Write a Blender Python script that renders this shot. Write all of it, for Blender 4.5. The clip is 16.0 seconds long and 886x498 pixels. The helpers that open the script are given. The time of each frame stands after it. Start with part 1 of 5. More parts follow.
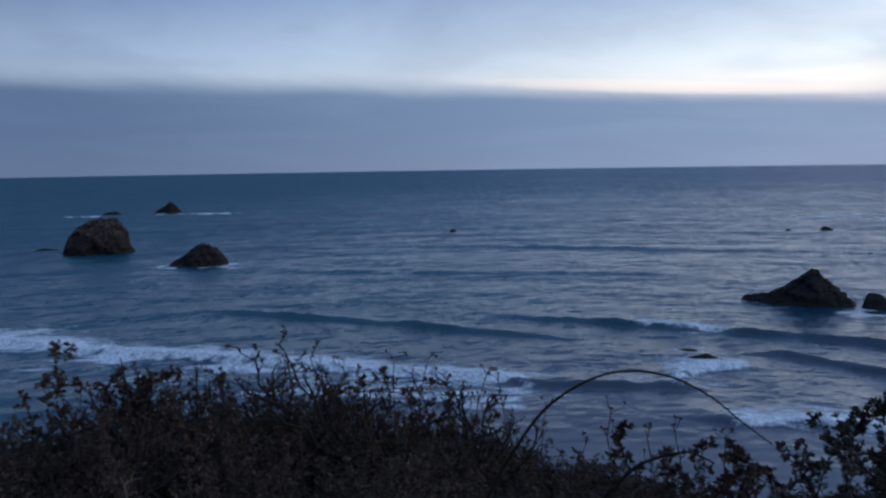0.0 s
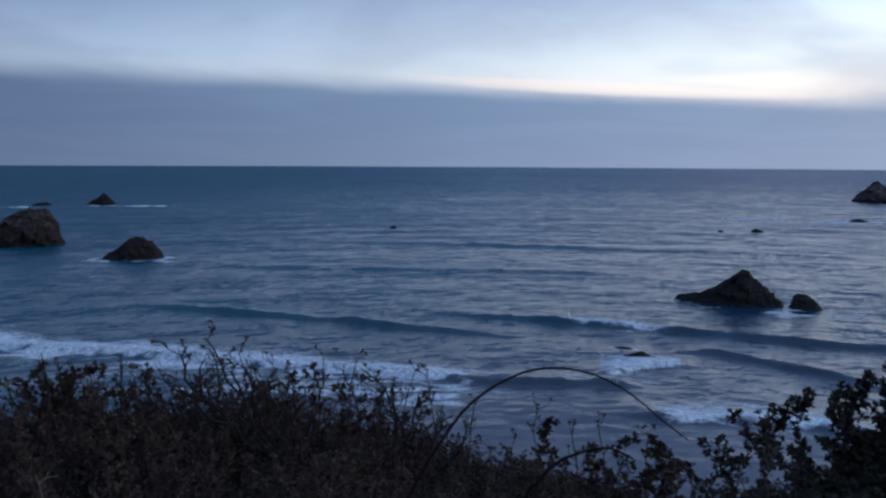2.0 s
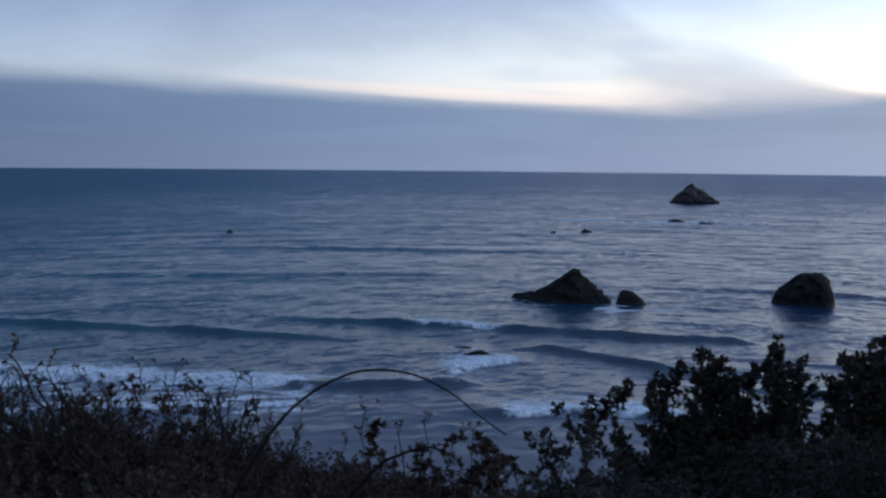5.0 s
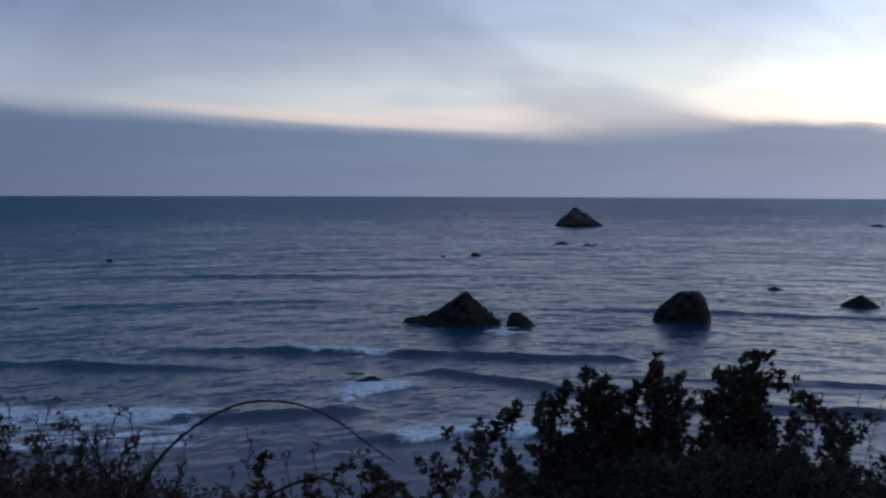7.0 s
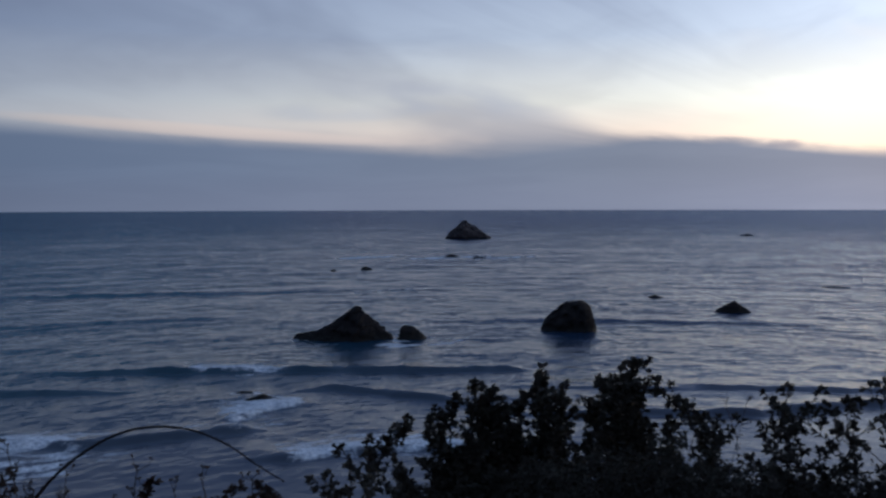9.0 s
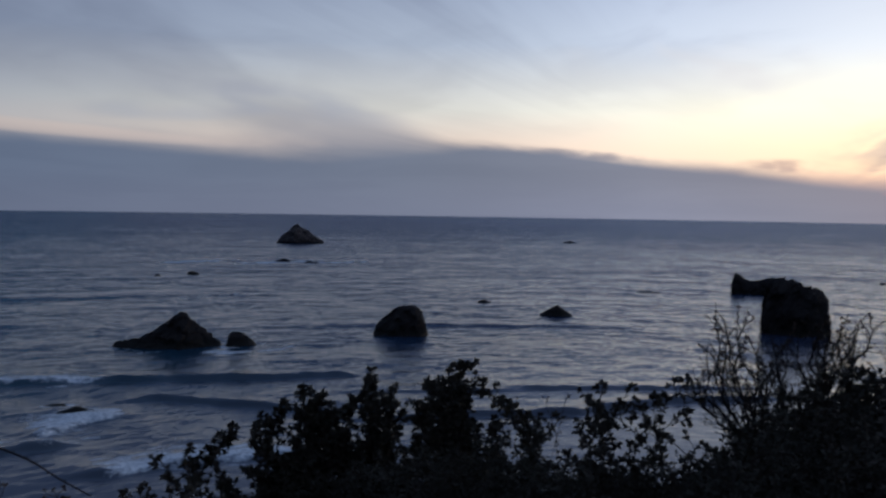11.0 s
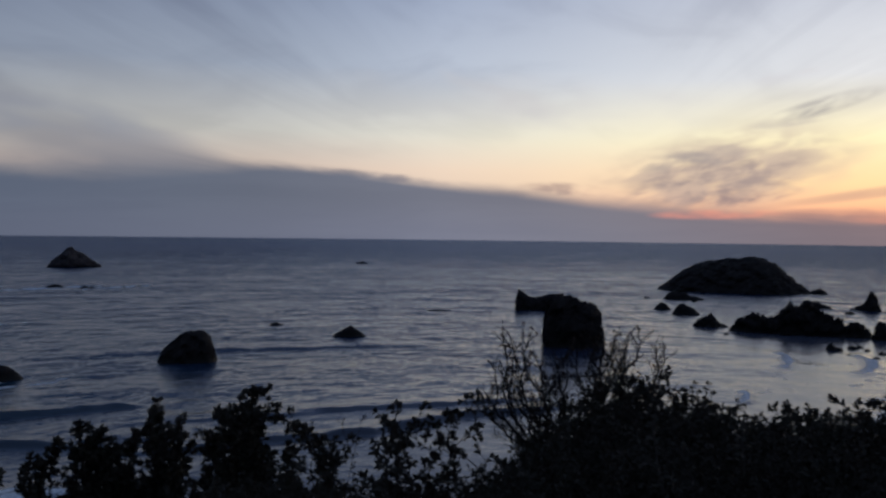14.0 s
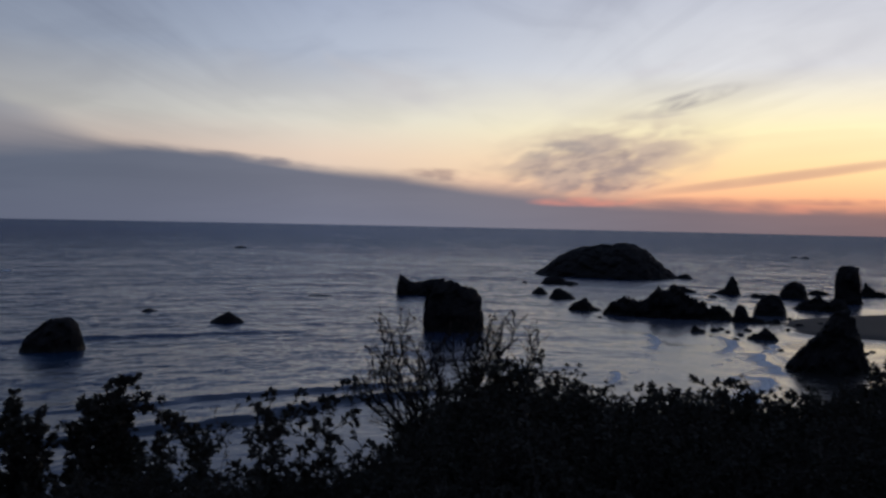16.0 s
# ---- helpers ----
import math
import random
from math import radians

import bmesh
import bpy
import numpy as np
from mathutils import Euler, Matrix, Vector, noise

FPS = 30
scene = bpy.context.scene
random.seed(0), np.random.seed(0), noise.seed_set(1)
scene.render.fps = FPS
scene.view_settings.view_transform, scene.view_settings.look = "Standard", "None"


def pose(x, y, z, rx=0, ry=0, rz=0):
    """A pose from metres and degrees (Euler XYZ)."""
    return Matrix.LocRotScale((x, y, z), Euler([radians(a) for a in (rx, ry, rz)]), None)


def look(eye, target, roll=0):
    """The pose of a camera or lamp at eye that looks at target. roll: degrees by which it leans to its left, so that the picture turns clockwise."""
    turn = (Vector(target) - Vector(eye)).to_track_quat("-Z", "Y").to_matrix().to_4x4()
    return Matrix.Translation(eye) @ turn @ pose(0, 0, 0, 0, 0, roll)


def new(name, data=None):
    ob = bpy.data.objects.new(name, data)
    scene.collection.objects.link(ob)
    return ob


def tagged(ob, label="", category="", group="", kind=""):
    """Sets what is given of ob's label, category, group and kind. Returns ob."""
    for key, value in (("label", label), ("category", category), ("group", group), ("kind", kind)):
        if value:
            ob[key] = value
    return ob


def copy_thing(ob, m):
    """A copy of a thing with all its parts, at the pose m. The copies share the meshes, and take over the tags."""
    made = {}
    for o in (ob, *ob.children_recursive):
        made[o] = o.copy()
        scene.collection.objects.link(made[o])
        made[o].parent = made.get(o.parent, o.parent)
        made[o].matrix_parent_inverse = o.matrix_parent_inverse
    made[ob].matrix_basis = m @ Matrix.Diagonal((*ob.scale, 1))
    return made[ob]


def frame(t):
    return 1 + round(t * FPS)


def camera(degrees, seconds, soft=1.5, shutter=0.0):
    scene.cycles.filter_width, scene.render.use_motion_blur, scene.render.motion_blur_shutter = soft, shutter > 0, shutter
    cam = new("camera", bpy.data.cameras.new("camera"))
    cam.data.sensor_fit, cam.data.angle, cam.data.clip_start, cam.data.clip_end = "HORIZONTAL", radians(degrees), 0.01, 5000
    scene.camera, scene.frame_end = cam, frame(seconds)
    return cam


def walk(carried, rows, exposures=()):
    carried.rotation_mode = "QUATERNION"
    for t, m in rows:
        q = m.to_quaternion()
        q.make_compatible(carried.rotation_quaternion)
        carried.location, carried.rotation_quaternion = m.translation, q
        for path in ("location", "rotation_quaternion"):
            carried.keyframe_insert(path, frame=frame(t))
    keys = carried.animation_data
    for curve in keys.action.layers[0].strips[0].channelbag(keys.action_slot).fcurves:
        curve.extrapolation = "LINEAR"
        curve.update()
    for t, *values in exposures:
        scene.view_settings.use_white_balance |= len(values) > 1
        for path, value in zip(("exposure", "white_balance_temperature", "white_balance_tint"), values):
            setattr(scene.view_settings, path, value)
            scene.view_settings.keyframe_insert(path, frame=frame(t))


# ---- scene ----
# ---------------------------------------------------------------- camera
cam = camera(54.9, 16.0, soft=2.5, shutter=0.5)
PATH = (
    # seconds, x, y, z, yaw, pitch, roll
    (0.0, 0.121, -0.018, 39.981, 0.00, -5.73, 0.89),
    (0.5, 0.128, -0.025, 39.979, -1.37, -5.89, 0.48),
    (1.0, 0.138, -0.029, 39.980, -2.73, -5.82, -0.16),
    (1.5, 0.151, -0.030, 39.983, -3.47, -5.93, -0.23),
    (2.0, 0.169, -0.026, 39.981, -3.90, -5.96, -0.30),
    (2.5, 0.187, -0.024, 39.984, -6.43, -6.27, -0.32),
    (3.0, 0.193, -0.027, 39.984, -9.14, -6.45, -0.43),
    (3.5, 0.214, -0.026, 39.982, -10.35, -6.06, -0.23),
    (3.7, 0.220, -0.024, 39.981, -11.17, -5.76, -0.33),
    (5.8, 0.257, -0.009, 39.973, -17.05, -5.56, -0.50),
    (6.0, 0.258, -0.010, 39.973, -17.92, -5.16, -0.47),
    (6.5, 0.259, -0.019, 39.977, -19.46, -4.39, -0.25),
    (7.0, 0.262, -0.038, 39.984, -21.97, -3.97, -0.21),
    (7.5, 0.252, -0.065, 39.993, -23.44, -3.54, -0.03),
    (8.0, 0.236, -0.111, 40.010, -25.08, -3.30, 0.09),
    (8.5, 0.231, -0.138, 40.018, -26.59, -3.17, 0.34),
    (9.0, 0.233, -0.142, 40.021, -29.35, -3.06, 0.16),
    (9.2, 0.235, -0.142, 40.021, -30.48, -3.08, 0.08),
    (11.3, 0.262, -0.149, 40.007, -41.98, -2.43, -0.93),
    (11.5, 0.262, -0.149, 40.007, -42.92, -2.25, -0.92),
    (12.0, 0.261, -0.149, 40.009, -45.27, -1.79, -0.86),
    (12.5, 0.252, -0.149, 40.014, -47.44, -1.82, -0.97),
    (13.0, 0.250, -0.149, 40.017, -49.30, -1.61, -0.96),
    (13.5, 0.256, -0.142, 40.016, -51.67, -1.00, -0.82),
    (14.0, 0.253, -0.142, 40.018, -54.38, -1.07, -0.69),
    (14.5, 0.250, -0.140, 40.021, -56.27, -1.24, -1.01),
    (15.0, 0.254, -0.137, 40.021, -57.81, -1.28, -1.10),
    (15.5, 0.260, -0.138, 40.020, -59.61, -1.44, -1.25),
    (16.0, 0.295, -0.154, 40.019, -62.29, -1.95, -1.20),
)
EXPOSURES = ((0.0, 0.73, 6150, 5), (3.5, 0.74, 6150, 5), (6.0, 0.47, 6300, 7), (7.0, 0.24, 6350, 8), (9.0, 0.02, 6450, 9), (11.5, -0.35, 6550, 10),
             (12.5, -0.52, 6600, 10), (14.5, -0.72, 6550, 11), (16.0, -0.78, 6500, 12))
walk(cam, [(t, pose(x, y, z, 90 + pitch, roll, yaw)) for t, x, y, z, yaw, pitch, roll in PATH], EXPOSURES)



# ---------------------------------------------------------------- node helpers
class Graph:
    """Short ways to add and join nodes of one tree."""

    def __init__(self, tree):
        self.tree = tree
        tree.nodes.clear()

    def put(self, sock, value):
        if isinstance(value, bpy.types.NodeSocket):
            self.tree.links.new(value, sock)
        elif value is not None:
            sock.default_value = value

    def add(self, kind):
        return self.tree.nodes.new(kind)

    def math(self, op, a, b=None, c=None, clamp=False):
        node = self.add("ShaderNodeMath")
        node.operation, node.use_clamp = op, clamp
        for sock, value in zip(node.inputs, (a, b, c)):
            self.put(sock, value)
        return node.outputs[0]

    def span(self, value, a, b, lo=0.0, hi=1.0, smooth=True):
        node = self.add("ShaderNodeMapRange")
        node.interpolation_type = "SMOOTHSTEP" if smooth else "LINEAR"
        for i, v in enumerate((value, a, b, lo, hi)):
            self.put(node.inputs[i], v)
        return node.outputs[0]

    def ramp(self, value, stops, ease="EASE"):
        node = self.add("ShaderNodeValToRGB")
        node.color_ramp.interpolation = ease
        while len(node.color_ramp.elements) < len(stops):
            node.color_ramp.elements.new(0.5)
        for e, (at, col) in zip(node.color_ramp.elements, stops):
            e.position = at
            e.color = (*col, 1) if isinstance(col, tuple) else (col, col, col, 1)
        self.put(node.inputs[0], value)
        return node.outputs[0]

    def mix(self, fac, a, b, blend="MIX"):
        node = self.add("ShaderNodeMix")
        node.data_type, node.blend_type = "RGBA", blend
        for i, v in ((0, fac), (6, a), (7, b)):
            self.put(node.inputs[i], (*v, 1) if isinstance(v, tuple) and len(v) == 3 else v)
        return node.outputs[2]

    def vec(self, x, y, z):
        node = self.add("ShaderNodeCombineXYZ")
        for sock, v in zip(node.inputs, (x, y, z)):
            self.put(sock, v)
        return node.outputs[0]

    def noise(self, vector, scale, detail=4.0, rough=0.55, warp=0.0):
        node = self.add("ShaderNodeTexNoise")
        self.put(node.inputs["Vector"], vector)
        node.inputs["Scale"].default_value = scale
        node.inputs["Detail"].default_value = detail
        node.inputs["Roughness"].default_value = rough
        node.inputs["Distortion"].default_value = warp
        return node.outputs[0]


def srgb(r, g, b):
    return tuple((c / 255 / 12.92 if c <= 10 else ((c / 255 + 0.055) / 1.055) ** 2.4) for c in (r, g, b))


# ---------------------------------------------------------------- sky
SUN_AZ, SUN_EL = 93.0, 1.0
world = bpy.data.worlds.new("evening_sky")
scene.world = world
world.use_nodes = True
g = Graph(world.node_tree)
way = g.add("ShaderNodeTexCoord").outputs["Generated"]
sep = g.add("ShaderNodeSeparateXYZ")
g.put(sep.inputs[0], way)
az = g.math("MULTIPLY", g.math("ARCTAN2", sep.outputs[0], sep.outputs[1]), 180 / math.pi)
el = g.math("MULTIPLY", g.math("ARCSINE", sep.outputs[2]), 180 / math.pi)
# clear evening sky behind the cloud
nishita = g.add("ShaderNodeTexSky")
nishita.sky_type, nishita.sun_disc = "NISHITA", False
nishita.sun_elevation, nishita.sun_rotation = radians(SUN_EL), radians(SUN_AZ)
nishita.air_density, nishita.dust_density = 1.0, 1.5
clear = g.mix(1.0, nishita.outputs[0], (0.10, 0.10, 0.10), "MULTIPLY")
# high veil of cloud: its colour by height, for the seaward and the sunset side
low = g.span(el, 0.0, 30.0, smooth=False)
cool = g.ramp(low, ((0.0, srgb(190, 200, 218)), (0.17, srgb(196, 208, 226)), (0.24, srgb(180, 197, 225)),
                    (0.36, srgb(140, 160, 198)), (0.60, srgb(120, 138, 175)), (1.0, srgb(86, 112, 162))), "LINEAR")
mid = g.ramp(low, ((0.0, srgb(205, 190, 180)), (0.14, srgb(237, 217, 203)), (0.22, srgb(227, 227, 221)),
                   (0.36, srgb(180, 193, 213)), (0.60, srgb(138, 155, 188)), (1.0, srgb(90, 114, 164))), "LINEAR")
warm = g.ramp(low, ((0.0, srgb(222, 140, 112)), (0.05, srgb(240, 170, 128)), (0.11, srgb(244, 206, 152)), (0.20, srgb(240, 228, 182)),
                    (0.33, srgb(208, 210, 212)), (0.55, srgb(176, 182, 196)), (1.0, srgb(110, 124, 152))), "LINEAR")
dark = g.ramp(low, ((0.0, srgb(64, 70, 90)), (0.4, srgb(78, 88, 114)), (1.0, srgb(96, 110, 142))), "LINEAR")
veil = g.mix(g.span(az, -22.0, 46.0), cool, mid)
veil = g.mix(g.span(az, 40.0, 88.0), veil, warm)
# soft streaks that fan out from over the sunset
lean = g.math("ADD", el, g.math("MULTIPLY", az, 0.14))
fan_x, fan_y = g.math("SUBTRACT", az, 60.0), g.math("SUBTRACT", el, 2.0)
turned = g.math("ARCTAN2", fan_y, fan_x)
reach = g.math("SQRT", g.math("ADD", g.math("MULTIPLY", fan_x, fan_x), g.math("MULTIPLY", fan_y, fan_y)))
aside = g.span(g.math("ABSOLUTE", fan_x), 5.0, 20.0)
broad = g.noise(g.vec(g.math("MULTIPLY", turned, 4.0), g.math("MULTIPLY", reach, 0.035), 0.0), 1.0, 3.0, 0.5, 0.8)
fine = g.noise(g.vec(g.math("MULTIPLY", turned, 14.0), g.math("MULTIPLY", reach, 0.06), 7.0), 1.0, 4.0, 0.55, 1.0)
puffs = g.noise(g.vec(g.math("MULTIPLY", az, 0.10), g.math("MULTIPLY", el, 0.26), 3.0), 1.0, 4.0, 0.5, 0.6)
grey = g.mix(1.0, veil, srgb(234, 234, 237), "MULTIPLY")
veil = g.mix(g.math("MULTIPLY", g.span(broad, 0.38, 0.68), g.math("MULTIPLY", g.span(el, 4.0, 9.0), aside)), veil, grey)
pale = g.mix(1.0, veil, srgb(238, 238, 240), "MULTIPLY")
veil = g.mix(g.math("MULTIPLY", g.span(fine, 0.40, 0.72), g.math("MULTIPLY", g.span(el, 2.5, 6.0, 0.0, 0.45), aside)), veil, pale)
veil = g.mix(g.math("MULTIPLY", g.span(puffs, 0.42, 0.70), g.span(el, 3.5, 7.0, 0.0, 0.8)), veil, pale)
# small dark scraps of cloud low on the sunset side


def scrap(a0, e0, width, height, tilt, scale, keep, seed):
    da = g.math("SUBTRACT", az, a0)
    de = g.math("SUBTRACT", g.math("SUBTRACT", el, e0), g.math("MULTIPLY", da, tilt))
    inside = g.math("ADD", g.math("POWER", g.math("ABSOLUTE", g.math("DIVIDE", da, width)), 2.0),
                    g.math("POWER", g.math("ABSOLUTE", g.math("DIVIDE", de, height)), 2.0))
    grain = g.noise(g.vec(g.math("MULTIPLY", az, scale * 0.5), g.math("MULTIPLY", de, scale * 1.2), seed), 1.0, 2.5, 0.5, 0.2)
    return g.math("MULTIPLY", g.span(inside, 1.0, 0.0), g.span(grain, keep, keep + 0.34))


for a0, e0, width, height, tilt, scale, keep, colour in (
        (72.5, 4.2, 8.5, 2.6, 0.14, 0.50, 0.24, (168, 152, 148)),
        (72.0, 3.6, 6.0, 1.6, 0.16, 0.90, 0.30, (140, 128, 130)),
        (70.5, 4.9, 4.0, 0.7, 0.14, 0.80, 0.32, (150, 142, 142)),
        (73.8, 2.6, 3.4, 0.7, 0.10, 0.90, 0.32, (134, 118, 122)),
        (78.2, 8.0, 3.4, 0.55, 0.25, 0.55, 0.28, (134, 132, 138)),
        (76.2, 7.2, 2.6, 0.4, 0.10, 0.60, 0.34, (168, 162, 160)),
        (74.5, 5.6, 3.6, 0.5, 0.12, 0.60, 0.34, (165, 155, 150)),
        (84.0, 3.1, 9.5, 0.36, 0.135, 0.25, 0.16, (188, 150, 130)),
        (80.0, 1.35, 5.0, 0.5, 0.0, 0.40, 0.26, (160, 118, 114)),
        (87.0, 1.6, 3.0, 0.25, 0.0, 0.50, 0.26, (165, 120, 114)),
        (62.5, 3.0, 3.2, 0.45, -0.05, 0.70, 0.34, (160, 138, 134)),
        (60.5, 2.4, 3.6, 0.4, -0.08, 0.50, 0.30, (150, 130, 130)),
        (49.5, 3.75, 6.5, 0.32, -0.07, 0.60, 0.28, (124, 122, 136)),
        (23.0, 6.1, 6.0, 0.7, 0.03, 0.20, 0.25, (190, 196, 208)),
        (33.0, 4.9, 8.0, 1.9, -0.14, 0.22, 0.10, (160, 162, 174)),
        (29.0, 7.0, 9.0, 1.2, -0.12, 0.25, 0.26, (172, 178, 194)),
        (60.0, 9.0, 14.0, 1.8, -0.12, 0.20, 0.36, (196, 195, 198)),
        (76.0, 10.2, 3.0, 0.7, 0.15, 0.60, 0.40, (196, 196, 200))):
    veil = g.mix(g.math("MULTIPLY", scrap(a0, e0, width * 1.15, height * 1.25, tilt, scale * 1.25, keep + 0.04, a0), 0.75), veil, srgb(*colour))
# the low bank over the horizon, thick to the left of the sunset and thinning out to it
across = g.span(az, -60.0, 100.0, smooth=False)


def by_bearing(stops, ease="EASE"):
    """A value that changes with the bearing: stops of degrees and values below 1."""
    return g.ramp(across, tuple(((a + 60.0) / 160.0, v) for a, v in stops), ease)


edge = by_bearing(((-60, 0.49), (-25, 0.48), (-5, 0.46), (6, 0.42), (18, 0.375), (24, 0.345), (29, 0.32), (34, 0.34), (39, 0.365), (43, 0.39), (48, 0.37), (53, 0.31),
                   (58, 0.265), (64, 0.18), (69, 0.13), (76, 0.10), (84, 0.085), (95, 0.07)), "LINEAR")
soft = by_bearing(((-60, 0.62), (18, 0.56), (25, 0.56), (33, 0.80), (38, 0.70), (42, 0.34), (52, 0.26), (58, 0.36), (70, 0.40), (90, 0.45)), "LINEAR")
wobble = g.noise(g.vec(g.math("MULTIPLY", az, 0.10), g.math("MULTIPLY", lean, 0.45), 4.0), 1.0, 5.0, 0.55, 0.5)
top = g.math("ADD", g.math("MULTIPLY", edge, 10.0), g.math("ADD", g.math("MULTIPLY", g.math("SUBTRACT", wobble, 0.5), 0.7), g.math("MULTIPLY", g.math("SUBTRACT", fine, 0.5), g.math("MULTIPLY", aside, g.span(az, 10.0, 40.0, 0.3, 0.9)))))
bank_colour = g.ramp(g.span(az, -40.0, 90.0, smooth=False), ((0.0, srgb(104, 126, 164)), (0.35, srgb(115, 133, 163)), (0.6, srgb(117, 127, 147)),
                                                            (0.8, srgb(115, 115, 126)), (1.0, srgb(112, 95, 97))), "LINEAR")
layers = g.noise(g.vec(g.math("MULTIPLY", az, 0.07), g.math("MULTIPLY", el, 0.55), 12.0), 1.0, 4.0, 0.55, 0.6)
bank_colour = g.mix(g.span(layers, 0.38, 0.66), g.mix(1.0, bank_colour, (0.955, 0.96, 0.97), "MULTIPLY"), g.mix(1.0, bank_colour, (1.03, 1.03, 1.03), "MULTIPLY"))
bank_colour = g.mix(g.math("MULTIPLY", g.span(el, 3.0, -0.5), g.span(az, 45.0, 80.0, 0.35, 0.05)), bank_colour, srgb(132, 136, 160))
above = g.math("SUBTRACT", el, top)
veil = g.mix(g.math("MULTIPLY", g.span(above, g.math("MULTIPLY", soft, 2.6), g.math("MULTIPLY", soft, -0.6)), g.span(above, 2.2, -0.2, 0.85, 1.0)), veil, bank_colour)
# a rosy seam of light along the top of the bank
veil = g.mix(g.math("MULTIPLY", scrap(14.0, 4.7, 15.0, 0.55, -0.055, 0.12, 0.05, 8.0), 0.55), veil, srgb(240, 222, 214))
# red light under the cloud
veil = g.mix(g.math("MULTIPLY", scrap(72.0, 1.4, 4.6, 0.42, 0.02, 0.6, 0.34, 3.0), 0.6), veil, srgb(246, 150, 124))
veil = g.mix(g.math("MULTIPLY", scrap(84.5, 1.1, 5.5, 0.4, 0.0, 0.5, 0.30, 5.0), 0.35), veil, srgb(246, 158, 124))
# the sky grows brighter towards the sunset, and is dim behind
gain = g.ramp(g.span(az, -40.0, 100.0, smooth=False), ((0.0, 0.05), (0.107, 0.05), (0.214, 0.11), (0.307, 0.22), (0.393, 0.33), (0.486, 0.43), (0.586, 0.545),
                                                      (0.671, 0.75), (0.771, 0.84), (0.871, 0.91), (1.0, 0.95)), "LINEAR")
gain = g.math("POWER", 2.0, g.math("SUBTRACT", g.math("MULTIPLY", gain, 2.2), 0.9))
scale_up = g.add("ShaderNodeVectorMath")
scale_up.operation = "SCALE"
g.put(scale_up.inputs[0], veil)
g.put(scale_up.inputs["Scale"], gain)
veil = g.mix(g.span(az, -6.0, -24.0), scale_up.outputs[0], g.mix(1.0, scale_up.outputs[0], (0.84, 0.86, 0.90), "MULTIPLY"))
veil = g.mix(g.span(az, 108.0, 165.0), veil, dark)
veil = g.mix(g.span(az, -32.0, -95.0), veil, dark)
veil = g.mix(g.span(el, 20.0, 55.0), veil, srgb(112, 137, 177))
sky = g.mix(0.95, clear, veil)
back = g.add("ShaderNodeBackground")
g.put(back.inputs[0], sky)
back.inputs[1].default_value = 1.0
g.put(g.add("ShaderNodeOutputWorld").inputs[0], back.outputs[0])

# the sun has sunk into the cloud: a weak, wide glow
sun = new("sun", bpy.data.lights.new("sun", "SUN"))
sun.data.energy, sun.data.angle, sun.data.color = 0.06, radians(25), (1.0, 0.72, 0.5)
sun.matrix_world = look((math.sin(radians(SUN_AZ)) * 100, math.cos(radians(SUN_AZ)) * 100, 40 + 6), (0, 0, 40))


# ---------------------------------------------------------------- materials
def material(name, rough=0.8, spec=0.3):
    m = bpy.data.materials.new(name)
    m.use_nodes = True
    k = Graph(m.node_tree)
    shader = k.add("ShaderNodeBsdfPrincipled")
    shader.inputs["Roughness"].default_value = rough
    shader.inputs["Specular IOR Level"].default_value = spec
    k.put(k.add("ShaderNodeOutputMaterial").inputs[0], shader.outputs[0])
    return m, k, shader


def bump(k, shader, height, strength, distance):
    node = k.add("ShaderNodeBump")
    node.inputs["Strength"].default_value = strength
    node.inputs["Distance"].default_value = distance
    k.put(node.inputs["Height"], height)
    k.put(shader.inputs["Normal"], node.outputs[0])


def rock_material(name, cap, tone=1.0):
    """Dark wet sea rock; cap: colour of the weathered top; tone: how pale the stone is, any haze put in."""
    m, k, shader = material(name, 0.75, 0.15)
    geo = k.add("ShaderNodeNewGeometry")
    where = geo.outputs["Position"]
    coarse = k.noise(where, 0.22, 5.0, 0.6)
    fine = k.noise(where, 1.6, 6.0, 0.65)
    colour = k.ramp(coarse, ((0.3, (0.012, 0.011, 0.011)), (0.55, (0.022, 0.019, 0.018)), (0.75, (0.038, 0.033, 0.030))))
    colour = k.mix(k.span(fine, 0.5, 0.75, 0.0, 0.5), colour, (0.03, 0.028, 0.026))
    n = k.add("ShaderNodeSeparateXYZ")
    k.put(n.inputs[0], geo.outputs["Normal"])
    p = k.add("ShaderNodeSeparateXYZ")
    k.put(p.inputs[0], where)
    topside = k.math("MULTIPLY", k.span(n.outputs[2], 0.25, 0.8), k.span(coarse, 0.35, 0.6))
    topside = k.math("MULTIPLY", topside, k.span(p.outputs[2], 5.0, 11.0))
    colour = k.mix(topside, colour, cap)
    colour = k.mix(1.0, colour, (1.25 * tone, 1.22 * tone, 1.3 * tone), "MULTIPLY")
    colour = k.mix(k.span(k.math("ADD", p.outputs[2], k.math("MULTIPLY", fine, 1.5)), 3.6, 2.0), colour, (0.012, 0.011, 0.010))
    k.put(shader.inputs["Base Color"], colour)
    wet = k.span(p.outputs[2], 0.4, 2.2, 0.55, 0.85)
    k.put(shader.inputs["Roughness"], wet)
    bump(k, shader, k.math("ADD", coarse, k.math("MULTIPLY", fine, 0.5)), 0.6, 1.0)
    return m


ROCK = rock_material("sea_rock", (0.030, 0.025, 0.021), 0.8)
ROCK_PALE = rock_material("sea_rock_with_pale_top", (0.075, 0.054, 0.044))
# stone paled so that the haze of distance lies in its colour
ROCK_HAZY = rock_material("hazy_far_rock", (0.040, 0.034, 0.030), 2.6)


